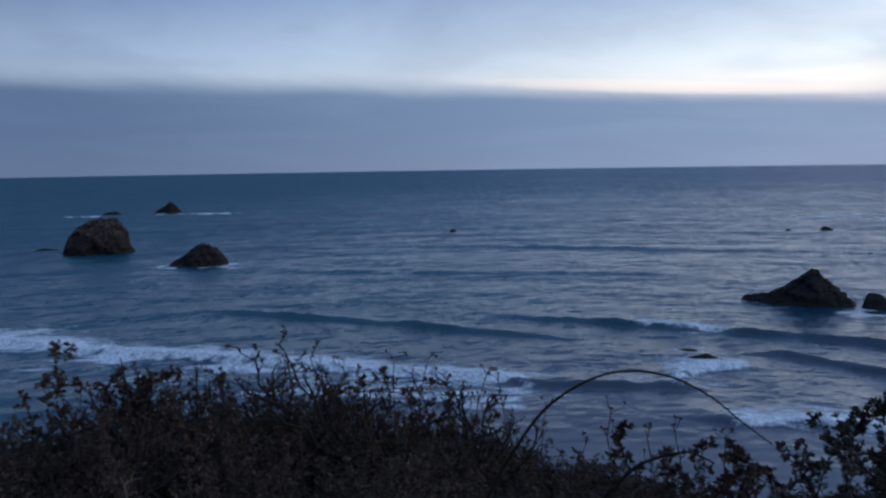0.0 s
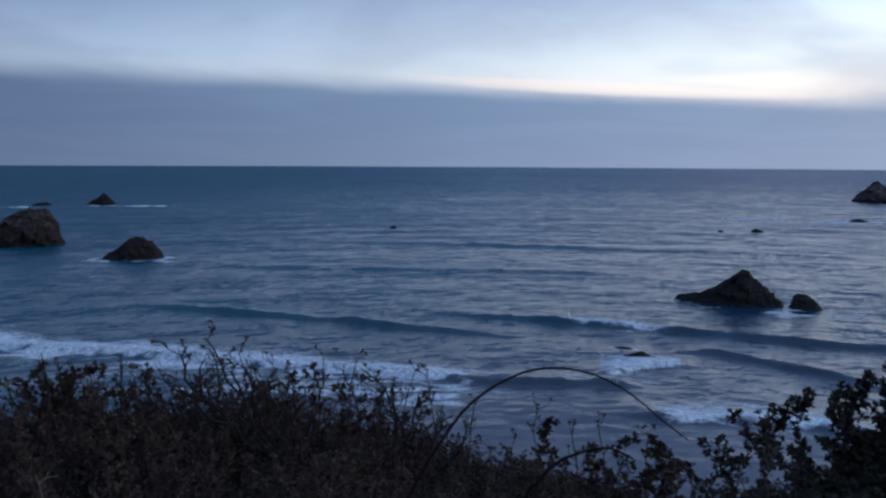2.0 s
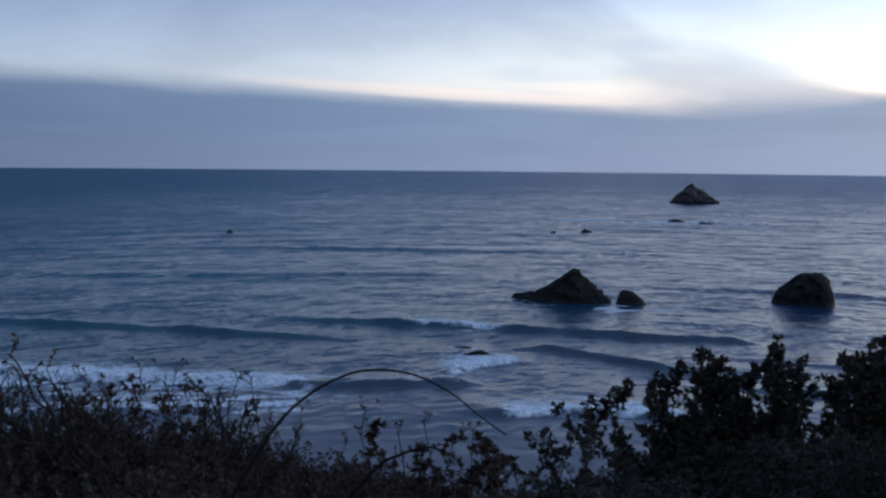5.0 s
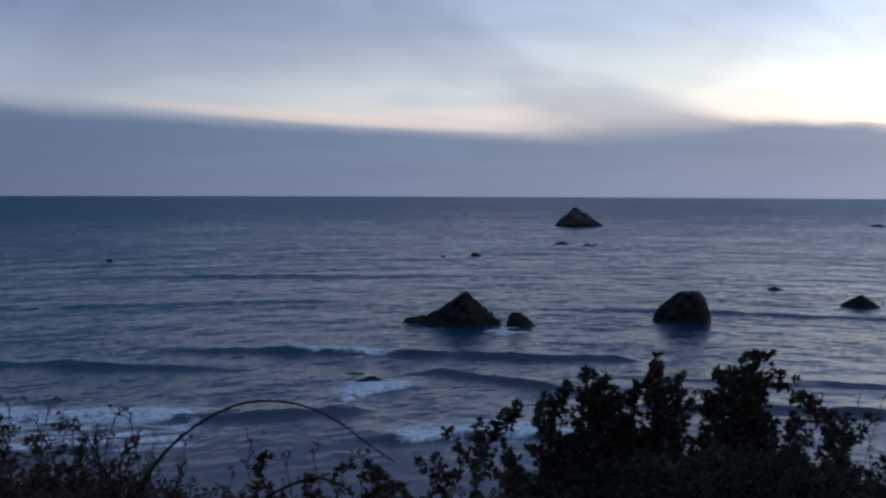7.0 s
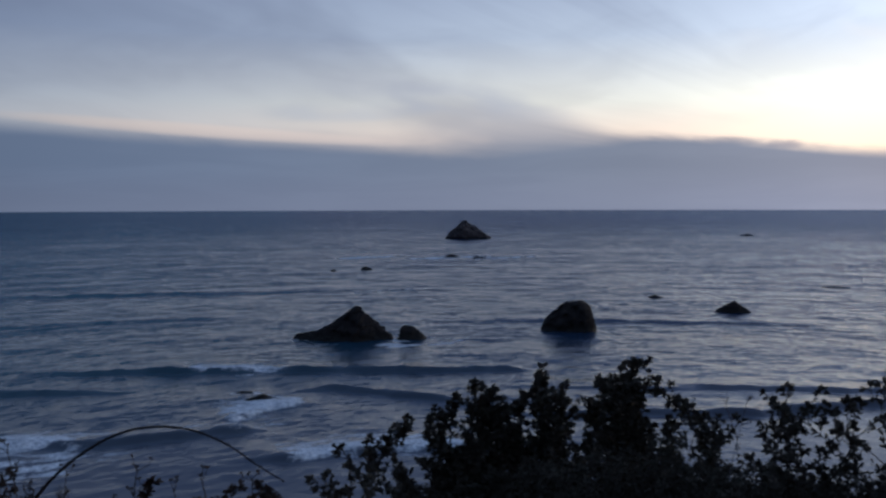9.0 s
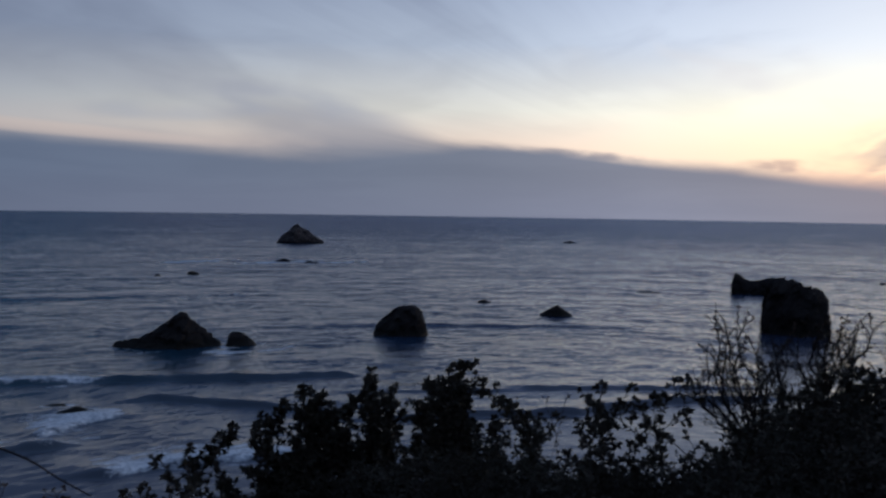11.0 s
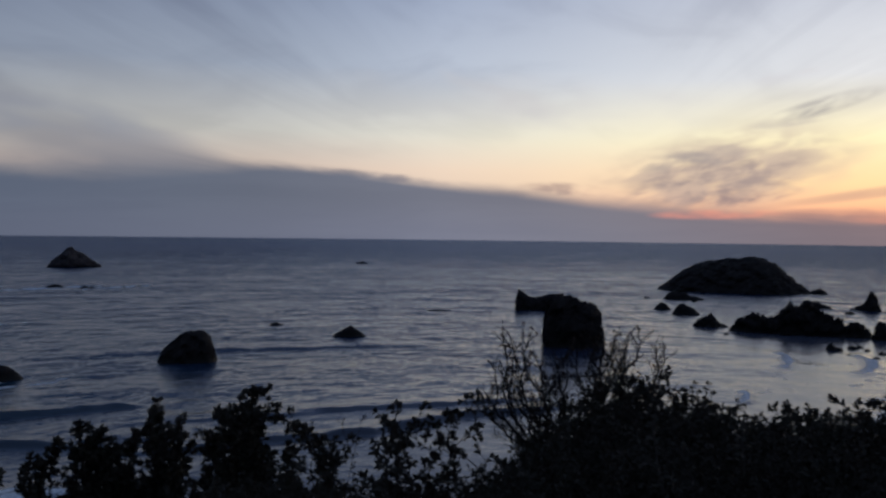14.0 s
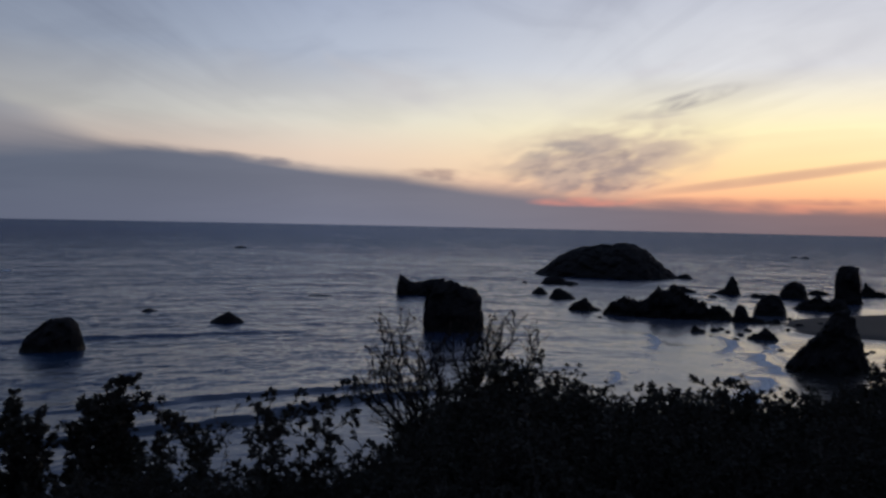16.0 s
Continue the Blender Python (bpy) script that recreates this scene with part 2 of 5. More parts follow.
def water_material():
    m, k, shader = material("sea_water", 0.16, 0.5)
    shader.inputs["IOR"].default_value = 1.33
    geo = k.add("ShaderNodeNewGeometry")
    where = geo.outputs["Position"]
    crest = k.add("ShaderNodeAttribute")
    crest.attribute_name = "crest"
    along = crest.outputs["Vector"]
    drift = k.noise(where, 0.012, 3.0, 0.5)

    def tag(name):
        layer = k.add("ShaderNodeAttribute")
        layer.attribute_name = name
        return layer.outputs["Fac"]

    foam, chop = tag("foam"), tag("chop")
    # slopes of the small waves, at three sizes
    slope = None
    for scale, steep, detail in ((0.06, 0.22, 2.0), (0.50, 0.70, 3.0), (1.9, 0.80, 3.0)):
        tex = k.add("ShaderNodeTexNoise")
        k.put(tex.inputs["Vector"], along)
        tex.inputs["Scale"].default_value, tex.inputs["Detail"].default_value, tex.inputs["Roughness"].default_value = scale, detail, 0.6
        tex.inputs["Distortion"].default_value = 0.15
        centred = k.add("ShaderNodeVectorMath")
        centred.operation = "SUBTRACT"
        k.put(centred.inputs[0], tex.outputs["Color"])
        centred.inputs[1].default_value = (0.5, 0.5, 0.5)
        scaled = k.add("ShaderNodeVectorMath")
        scaled.operation = "MULTIPLY"
        k.put(scaled.inputs[0], centred.outputs[0])
        scaled.inputs[1].default_value = (steep * 0.40, steep, 0.0)
        if slope is None:
            slope = scaled.outputs[0]
        else:
            total = k.add("ShaderNodeVectorMath")
            k.put(total.inputs[0], slope)
            k.put(total.inputs[1], scaled.outputs[0])
            slope = total.outputs[0]
    # a slope across the crests leans to or from the shore, one along them sideways
    shoreward = k.add("ShaderNodeVectorMath")
    shoreward.operation = "MULTIPLY"
    k.put(shoreward.inputs[0], where)
    shoreward.inputs[1].default_value = (-1.0, -1.0, 0.0)
    ahead = k.add("ShaderNodeVectorMath")
    ahead.operation = "NORMALIZE"
    k.put(ahead.inputs[0], shoreward.outputs[0])
    sideways = k.add("ShaderNodeVectorMath")
    sideways.operation = "CROSS_PRODUCT"
    k.put(sideways.inputs[0], ahead.outputs[0])
    sideways.inputs[1].default_value = (0.0, 0.0, 1.0)
    parts = k.add("ShaderNodeSeparateXYZ")
    k.put(parts.inputs[0], slope)
    total = geo.outputs["Normal"]
    for direction, amount in ((sideways, parts.outputs[0]), (ahead, parts.outputs[1])):
        leaning = k.add("ShaderNodeVectorMath")
        leaning.operation = "SCALE"
        k.put(leaning.inputs[0], direction.outputs[0])
        k.put(leaning.inputs["Scale"], k.math("MULTIPLY", amount, chop))
        summed = k.add("ShaderNodeVectorMath")
        k.put(summed.inputs[0], total)
        k.put(summed.inputs[1], leaning.outputs[0])
        total = summed.outputs[0]
    # wave fronts face the land: out on the open sea they hide the troughs behind them
    front = k.add("ShaderNodeVectorMath")
    front.operation = "SCALE"
    k.put(front.inputs[0], ahead.outputs[0])
    k.put(front.inputs["Scale"], tag("front"))
    both = k.add("ShaderNodeVectorMath")
    k.put(both.inputs[0], total)
    k.put(both.inputs[1], front.outputs[0])
    total = both
    unit = k.add("ShaderNodeVectorMath")
    unit.operation = "NORMALIZE"
    k.put(unit.inputs[0], total.outputs[0])
    k.put(shader.inputs["Normal"], unit.outputs[0])
    # lacy foam
    lace = k.noise(where, 0.9, 6.0, 0.7, 1.5)
    lace2 = k.noise(along, 0.30, 5.0, 0.65, 1.0)
    cover = k.math("SUBTRACT", k.math("ADD", k.math("MULTIPLY", foam, 1.3), 0.08), k.math("ADD", k.math("MULTIPLY", lace, 1.25), k.math("MULTIPLY", lace2, 1.05)))
    cover = k.math("MULTIPLY", k.span(cover, -0.36, 0.30), k.span(foam, 0.02, 0.2))
    murk_sheen = tag("murk_sheen")
    froth = k.mix(k.span(k.noise(where, 1.3, 6.0, 0.75), 0.34, 0.64), (0.24, 0.29, 0.36), (0.82, 0.85, 0.88))
    # bluer to the west, greyer towards the cove: lens colour shift put into the water
    spread = k.add("ShaderNodeSeparateXYZ")
    k.put(spread.inputs[0], where)
    west = k.span(k.math("ADD", k.math("SUBTRACT", spread.outputs[0], k.math("MULTIPLY", spread.outputs[1], 0.35)), k.math("MULTIPLY", drift, 120.0)), 215.0, -50.0)
    deep = k.mix(west, k.ramp(drift, ((0.3, (0.010, 0.018, 0.046)), (0.7, (0.012, 0.023, 0.056)))), k.ramp(drift, ((0.3, (0.003, 0.050, 0.082)), (0.7, (0.005, 0.062, 0.095)))))
    # paler, greyer inshore: stirred-up air and sand, and low-sky reflection put into the colour
    deep = k.mix(k.math("MULTIPLY", murk_sheen, k.span(drift, 0.25, 0.75, 0.75, 1.0)), deep, (0.062, 0.070, 0.098))
    k.put(shader.inputs["Base Color"], k.mix(cover, deep, froth))
    k.put(shader.inputs["Roughness"], k.math("ADD", 0.20, k.math("MULTIPLY", cover, 0.5)))
    return m


WATER = water_material()


def ground_material():
    """Wet sand at the water, dark dry sand above it, soil and low plants on the slopes."""
    m, k, shader = material("coast_ground", 0.9, 0.4)
    geo = k.add("ShaderNodeNewGeometry")
    p = k.add("ShaderNodeSeparateXYZ")
    k.put(p.inputs[0], geo.outputs["Position"])
    broad = k.noise(geo.outputs["Position"], 0.06, 5.0, 0.6)
    grain = k.noise(geo.outputs["Position"], 3.0, 5.0, 0.65)
    level = k.math("ADD", p.outputs[2], k.math("MULTIPLY", k.math("SUBTRACT", broad, 0.5), 0.7))
    sand = k.ramp(grain, ((0.3, (0.026, 0.022, 0.020)), (0.7, (0.044, 0.037, 0.033))))
    soil = k.ramp(grain, ((0.3, (0.018, 0.017, 0.011)), (0.55, (0.035, 0.032, 0.018)), (0.75, (0.05, 0.055, 0.025))))
    wet = k.span(level, 0.95, 0.65)
    sand = k.mix(wet, sand, (0.020, 0.018, 0.018))
    k.put(shader.inputs["Base Color"], k.mix(k.span(level, 2.6, 4.5), sand, soil))
    k.put(shader.inputs["Roughness"], k.math("SUBTRACT", 0.92, k.math("MULTIPLY", wet, k.span(broad, 0.35, 0.65, 0.62, 0.76))))
    bump(k, shader, k.math("MULTIPLY", grain, k.span(level, 0.4, 3.0, 0.02, 1.0)), 0.6, 0.10)
    return m


GROUND = ground_material()


def plant_material(name, colours, rough=0.55):
    m, k, shader = material(name, rough, 0.06)
    island = k.add("ShaderNodeNewGeometry").outputs["Random Per Island"]
    own = k.add("ShaderNodeObjectInfo").outputs["Random"]
    where = k.add("ShaderNodeTexCoord").outputs["Object"]
    spots = k.noise(where, 60.0, 3.0, 0.6)
    n = len(colours) - 1
    colour = k.ramp(island, tuple((i / n, c) for i, c in enumerate(colours)))
    colour = k.mix(k.span(spots, 0.45, 0.75, 0.0, 0.45), colour, tuple(c * 0.55 for c in colours[0]))
    colour = k.mix(k.math("MULTIPLY", own, 0.35), colour, colours[-1])
    k.put(shader.inputs["Base Color"], colour)
    return m


LEAF = plant_material("dark_green_leaf", ((0.050, 0.049, 0.040), (0.060, 0.057, 0.045), (0.078, 0.064, 0.053)), 0.85)
LEAF_DULL = plant_material("brownish_leaf", ((0.062, 0.042, 0.038), (0.056, 0.050, 0.038), (0.094, 0.058, 0.050)), 0.85)
TWIG = plant_material("twig_bark", ((0.038, 0.031, 0.027), (0.055, 0.044, 0.038)), 0.85)
TWIG_GREY = plant_material("bare_grey_twig", ((0.022, 0.018, 0.017), (0.04, 0.034, 0.031)), 0.85)
CANE = plant_material("bramble_cane", ((0.013, 0.010, 0.011), (0.018, 0.014, 0.014)), 0.6)


# ---------------------------------------------------------------- height of land and sea
def lattice(ix, iy, seed):
    h = np.sin(ix * 127.1 + iy * 311.7 + seed * 74.7) * 43758.5453
    return h - np.floor(h)


def value_noise(x, y, seed=0):
    ix, iy = np.floor(x), np.floor(y)
    fx, fy = x - ix, y - iy
    fx, fy = fx * fx * (3 - 2 * fx), fy * fy * (3 - 2 * fy)
    a, b = lattice(ix, iy, seed), lattice(ix + 1, iy, seed)
    c, d = lattice(ix, iy + 1, seed), lattice(ix + 1, iy + 1, seed)
    return (a + (b - a) * fx) * (1 - fy) + (c + (d - c) * fx) * fy


def fbm(x, y, octaves=4, seed=0):
    total, amp, norm = 0.0, 1.0, 0.0
    for i in range(octaves):
        total = total + amp * value_noise(x * 2 ** i, y * 2 ** i, seed + i)
        norm += amp
        amp *= 0.5
    return total / norm - 0.5


SHORE = ((-5000, 60), (-400, 70), (-120, 92), (0, 88), (90, 76), (150, 62), (195, 38), (225, 27), (262, 27), (300, 33), (330, 26), (350, 36), (372, 42), (395, 38),
         (415, 22), (445, 2), (470, -25), (520, -160), (5000, -1500))


def smooth_step(a, b, x):
    t = np.clip((x - a) / (b - a), 0, 1)
    return t * t * (3 - 2 * t)


def inland(x, y):
    """Metres inland of the shore line, with the scallops that the swash leaves."""
    shore = np.interp(x, [p[0] for p in SHORE], [p[1] for p in SHORE])
    scallop = smooth_step(200, 240, x) * (3.2 * np.abs(np.sin(x / 9.0 + 2.0 * np.sin(x / 31.0))) - 1.6)
    return shore + scallop + 5.0 * fbm(x / 22.0, y / 22.0, 3, 7) - y


def land_height(x, y):
    s = inland(x, y)
    beach = np.where(s < 0, np.maximum(0.05 * s, -9.0), np.minimum(0.013 * s, 0.6) + np.clip((s - 46) * 0.05, 0, 1.4))
    beach = beach + 1.3 * smooth_step(331, 346, x) * smooth_step(0, 9, s) * smooth_step(60, 30, s)
    beach = beach + np.clip((s - 70) * 0.5, 0, 34)
    bearing = np.arctan2(x, y)
    q = np.hypot(x, y) * np.cos(bearing - np.clip(bearing, radians(-25), radians(60)))
    slope = np.where(q < 10, 38.35 - 0.28 * np.maximum(q - 1.2, 0), 35.89 - 0.75 * (q - 10))
    # unseen rise behind the view point, added to shut out the eastern sky
    slope = slope + np.minimum(0.22 * np.maximum(-q - 4, 0), 40)
    rough = 0.25 * fbm(x / 3.0, y / 3.0, 3, 3) * smooth_step(1.5, 5, np.hypot(x, y))
    return np.maximum(beach, slope + rough) + np.where(s > 60, 6 * fbm(x / 60.0, y / 60.0, 4, 5), 0) * smooth_step(25, 80, np.hypot(x, y))


def land_at(x, y):
    return float(land_height(np.array([float(x)]), np.array([float(y)]))[0])


# swells and breakers: centre line, height, steepness of the front, how much of it is white
WAVES = (
    # centre line as x, y pairs; height; front; back; white from x to x
    (((-75, 237), (-55, 229), (-13, 209), (22, 193), (38, 186)), 1.1, 1.4, 6.0, None),
    (((4, 223), (30, 212), (48, 203), (66, 193), (97, 177), (120, 165)), 1.2, 1.4, 6.0, (45, 68)),
    (((-120, 200), (-84, 186), (-45, 172), (-10, 161), (16, 152)), 1.3, 1.6, 6.0, (-140, 17)),
    (((8, 154), (19, 150), (34, 146), (48, 146)), 1.3, 1.5, 5.0, None),
    (((38, 152), (52, 160), (62, 160)), 0.9, 1.6, 6.0, (40, 60)),
    (((60, 174), (69, 171), (83, 151), (90, 144)), 1.0, 2.4, 7.0, None),
    (((34, 130), (44, 126), (58, 124), (78, 114)), 0.9, 1.5, 6.0, (42, 74)),
    (((84, 136), (105, 125), (117, 119), (130, 110), (152, 104), (174, 91), (186, 84)), 1.2, 1.7, 6.0, None),
    (((100, 155), (141, 129), (172, 106), (190, 96)), 0.8, 2.4, 8.0, None),
    (((-100, 330), (-20, 312), (60, 300), (110, 285)), 0.8, 4.0, 11.0, None),
    (((-60, 420), (40, 400), (160, 360), (230, 320)), 0.9, 5.0, 13.0, None),
    (((120, 262), (180, 228), (230, 190), (262, 170)), 0.7, 4.0, 11.0, None),
)
# fronts of the thin waves that run up the cove, depth of the band behind them (thin foam, and sky reflection of wave
# faces painted as foam), strength
WASH = (
    (((262, 67), (274, 65.5), (288, 66.8), (302, 71.4), (316, 80)), 7.0, 1.1),
    (((266, 46), (278, 43.5), (294, 43.3), (308, 46.5), (327, 56)), 8.0, 1.2),
    (((280, 36), (288, 32.5), (297, 32), (312, 34)), 4.0, 1.2),
    (((240, 25), (246, 23.6), (256, 25.4), (268, 30.5), (288, 36)), 10.0, 1.25),
    (((205, 31), (212, 27.5), (222, 24.9), (232, 24.2), (244, 28)), 10.0, 1.25),
    (((186, 33), (194, 29), (204, 24.1), (214, 28)), 8.0, 1.2),
    (((206, 61), (213, 59.5), (220, 61), (228, 65)), 5.0, 1.2),
)
# patches of foam left on the water: x, y, radius along x, radius along y, strength
FOAM = (
    (-4, 159, 30, 10, 1.15), (-34, 168, 28, 11, 1.15), (-64, 180, 28, 12, 1.15), (-95, 192, 28, 12, 1.1), (-12, 150, 30, 11, 1.05), (4, 142, 22, 9, 1.0), (40, 150, 20, 8, 0.75), (56, 128, 16, 5, 0.7), 
    (-60, 158, 40, 12, 0.7), (-20, 146, 34, 9, 0.6), (10, 140, 16, 8, 0.5), (30, 160, 20, 6, 0.5), (-75, 172, 40, 10, 0.7), (75, 118, 30, 7, 0.45),
    (-105, 205, 32, 22, 0.85), (-92, 184, 26, 12, 0.6), (-40, 168, 45, 9, 0.5), (-5, 156, 26, 12, 0.75), (14, 162, 18, 8, 0.5),
    (-45, 150, 40, 12, 0.55), (-8, 136, 26, 8, 0.45), (48, 166, 14, 8, 0.7), (60, 170, 14, 6, 0.6), (62, 121, 15, 5, 0.7), (70, 130, 12, 5, 0.45),
    (55, 192, 13, 5, 0.55), (108, 213, 8, 2.5, 1.15), (117, 211, 9, 2.5, 1.1), (104, 217, 6, 3, 1.1), (125, 214, 6, 2.5, 0.95), (90, 226, 8, 2.5, 0.95), (-185, 400, 18, 4, 0.9), (-86, 338, 16, 4, 1.0), (-116, 340, 10, 3, 0.95),
    (-205, 732, 45, 15, 1.4), (-300, 718, 24, 14, 1.4), (312, 546, 45, 12, 1.9), (262, 580, 40, 11, 1.4), (345, 525, 35, 10, 1.7), (170, 350, 30, 5, 0.9), (238, 52, 34, 16, 0.55), (290, 62, 26, 14, 0.5),
    (262, 38, 30, 10, 0.75), (322, 40, 24, 8, 0.6), (236, 34, 26, 8, 0.75), (225, 60, 30, 16, 0.55), (255, 62, 30, 14, 0.6), (300, 45, 26, 10, 0.6), (212, 36, 24, 10, 0.7), (272, 100, 30, 12, 0.5), (330, 60, 26, 10, 0.5), (215, 88, 26, 10, 0.45), (420, 150, 26, 10, 0.35), (520, 190, 30, 14, 0.3), (255, 95, 26, 14, 0.35), (40, 300, 25, 6, 0.3),
)


def sea_height(x, y):
    """Height and whiteness of the water."""
    r = np.hypot(x, y)
    far = 1.0 - 0.75 * smooth_step(400, 1600, r)
    depth = -np.minimum(inland(x, y), 0)
    calm = 0.12 + 0.88 * smooth_step(4, 70, depth)
    # distance from the head of the bay, and the way along the crests that bend round it
    a = np.hypot(x - 30, y + 30)
    b = np.arctan2(x - 30, y + 30) * 260
    z = 0.20 * np.sin(a / 7.3 + 2.5 * fbm(b / 48, a / 50, 3, 11) * 4) * (0.5 + fbm(b / 45.0, a / 30.0, 3, 17) + 0.3)
    z = z + 0.46 * fbm(b / 13.0, a / 5.0, 4, 21) + 0.5 * fbm(b / 38.0, a / 15.0, 3, 23)
    z = z + 0.26 * fbm(b / 5.0, a / 1.6, 3, 27) * smooth_step(700, 250, r)
    z = z * far * calm
    foam = np.zeros_like(x)
    for line, height, front, rear, white in WAVES:
        lx, ly = [p[0] for p in line], [p[1] for p in line]
        if lx[-1] < lx[-2]:
            lx[-1] = lx[-2] + 4
        left, right = (lx[0], lx[-1]) if lx[0] > -119 else (-200.0, lx[-1])
        m = np.flatnonzero((x > left - 4) & (x < right + 4) & (np.abs(y - np.interp(x, lx, ly)) < 4.5 * rear + 6))
        px, py = x[m], y[m]
        fade = 0.25 * (right - left)
        ends = smooth_step(left, left + fade, px) * (1 - smooth_step(right - (fade if not white else 8), right, px))
        s = py - np.interp(px, lx, ly) - 3.5 * fbm(px / 18.0, py / 200.0, 4, 31)
        crest = np.where(s > 0, np.exp(-(s / rear) ** 2), np.exp(-(s / (front * 0.72)) ** 2)) * ends * (0.85 + 1.1 * fbm(px / 7.0, s / 5.0, 4, 37))
        z[m] += 1.2 * height * crest
        if white:
            along = smooth_step(white[0] - 2, white[0] + 4, px) * (1 - smooth_step(white[1] - 4, white[1] + 2, px))
            sf = s + 5.0 * fbm(px / 5.0, py / 3.0, 4, 43)
            wide = rear * (2.3 + 3.0 * fbm(px / 20.0, py / 200.0, 2, 44))
            spume = np.where(sf > 0, np.exp(-(sf / wide) ** 2), np.exp(-(sf / (front * 1.7)) ** 2)) * along
            foam[m] = np.maximum(foam[m], spume * (1.12 + 1.3 * fbm(px / 3.2, py / 1.1, 4, 45)))
            z[m] += 0.35 * along * crest * fbm(px / 1.5, py / 1.5, 3, 41)
    for fx, fy, rx, ry, strength in FOAM:
        d = ((x - fx) / rx) ** 2 + ((y - fy) / ry) ** 2
        m = np.flatnonzero(d < 4.0)
        px, py = x[m], y[m]
        d = d[m] + 1.4 * fbm(px / 7.0, py / 4.0, 3, 46)
        foam[m] = np.maximum(foam[m], strength * np.exp(-np.maximum(d, 0) * 1.2) * (0.85 + 1.3 * fbm(px / 4.0, py / 1.6, 4, 48)))
    near_shore = 1.5 * np.exp(-depth / 5.0) * smooth_step(190, 225, x) + 0.7 * np.exp(-depth / 12.0) * (1 - smooth_step(150, 200, x))
    foam = np.maximum(foam, 0.45 * near_shore)
    # crescents of thin foam and painted-in sky reflection in the cove: a sharp front towards the sand, fading out
    # behind it
    for line, depth_behind, strength in WASH:
        lx, ly = np.array([p[0] for p in line], float), np.array([p[1] for p in line], float)
        m = np.flatnonzero((x > lx.min()) & (x < lx.max()) & (np.abs(y - np.interp(x, lx, ly)) < 3 * depth_behind + 4))
        px, py = x[m], y[m]
        t = (px - lx.min()) / (lx.max() - lx.min())
        behind = py - np.interp(px, lx, ly) + 2.5 * fbm(px / 7.0, py / 40.0, 3, 61)
        veil_of = np.where(behind > 0, np.exp(-behind / depth_behind), 0.0) * smooth_step(0, 0.2, t) * smooth_step(1, 0.8, t)
        foam[m] = np.maximum(foam[m], strength * veil_of * (1.0 + 0.5 * fbm(px / 4.0, py / 2.0, 4, 63)))
        z[m] += 0.30 * np.where(behind > -1.2, np.exp(-np.maximum(behind, 0) / (0.7 * depth_behind)), 0.0) * smooth_step(0, 0.2, t) * smooth_step(1, 0.8, t)
    m = np.flatnonzero(r < 900)
    foam[m] += 0.10 * smooth_step(0.25, 0.5, fbm(b[m] / 9.0, a[m] / 3.0, 3, 47) * 2) * smooth_step(900, 200, r[m])
    for ra, rd, ru, rv, strength in ROCK_FOAM:
        cx, cy = math.sin(radians(ra)) * rd, math.cos(radians(ra)) * rd
        ux, uy = math.cos(radians(ra)), -math.sin(radians(ra))
        m = np.flatnonzero((np.abs(x - cx) < 2.2 * (ru + rv)) & (np.abs(y - cy) < 2.2 * (ru + rv)))
        px, py = x[m] - cx, y[m] - cy
        d = np.sqrt(((px * ux + py * uy) / ru) ** 2 + ((py * ux - px * uy) / rv) ** 2)
        foam[m] = np.maximum(foam[m], strength * np.exp(-((d - 1.0) / 0.30) ** 2) * (0.55 + 2.0 * fbm(x[m] / 7.0, y[m] / 7.0, 3, 53)))
    facing = np.interp(np.degrees(np.arctan2(x, y)), (-25, -6, 8, 24, 45, 68, 85), (1.75, 1.18, 0.86, 0.74, 0.82, 0.88, 1.0))
    return z, {"crest": np.stack([b * 0.32, a, 0 * a], axis=1), "foam": foam, "murk_sheen": smooth_step(150, 30, depth) * smooth_step(-110, 10, x), "chop": (0.12 + 0.88 * smooth_step(15, 130, depth)) * (1 - 0.5 * smooth_step(600, 2500, r)),
               "front": (0.03 + 0.12 * smooth_step(150, 620, r) + 0.10 * smooth_step(450, 1500, r)) * (0.25 + 0.75 * smooth_step(10, 140, depth)) * facing}


def rings(view_step, rest_step, a0=-44.0, a1=104.0):
    """Bearings all round the view point, closer on the side that is seen."""
    seen = np.arange(a0, a1, view_step)
    rest = np.arange(a1, 360 + a0, rest_step)
    azimuth = np.radians(np.concatenate([seen, rest]))
    return azimuth


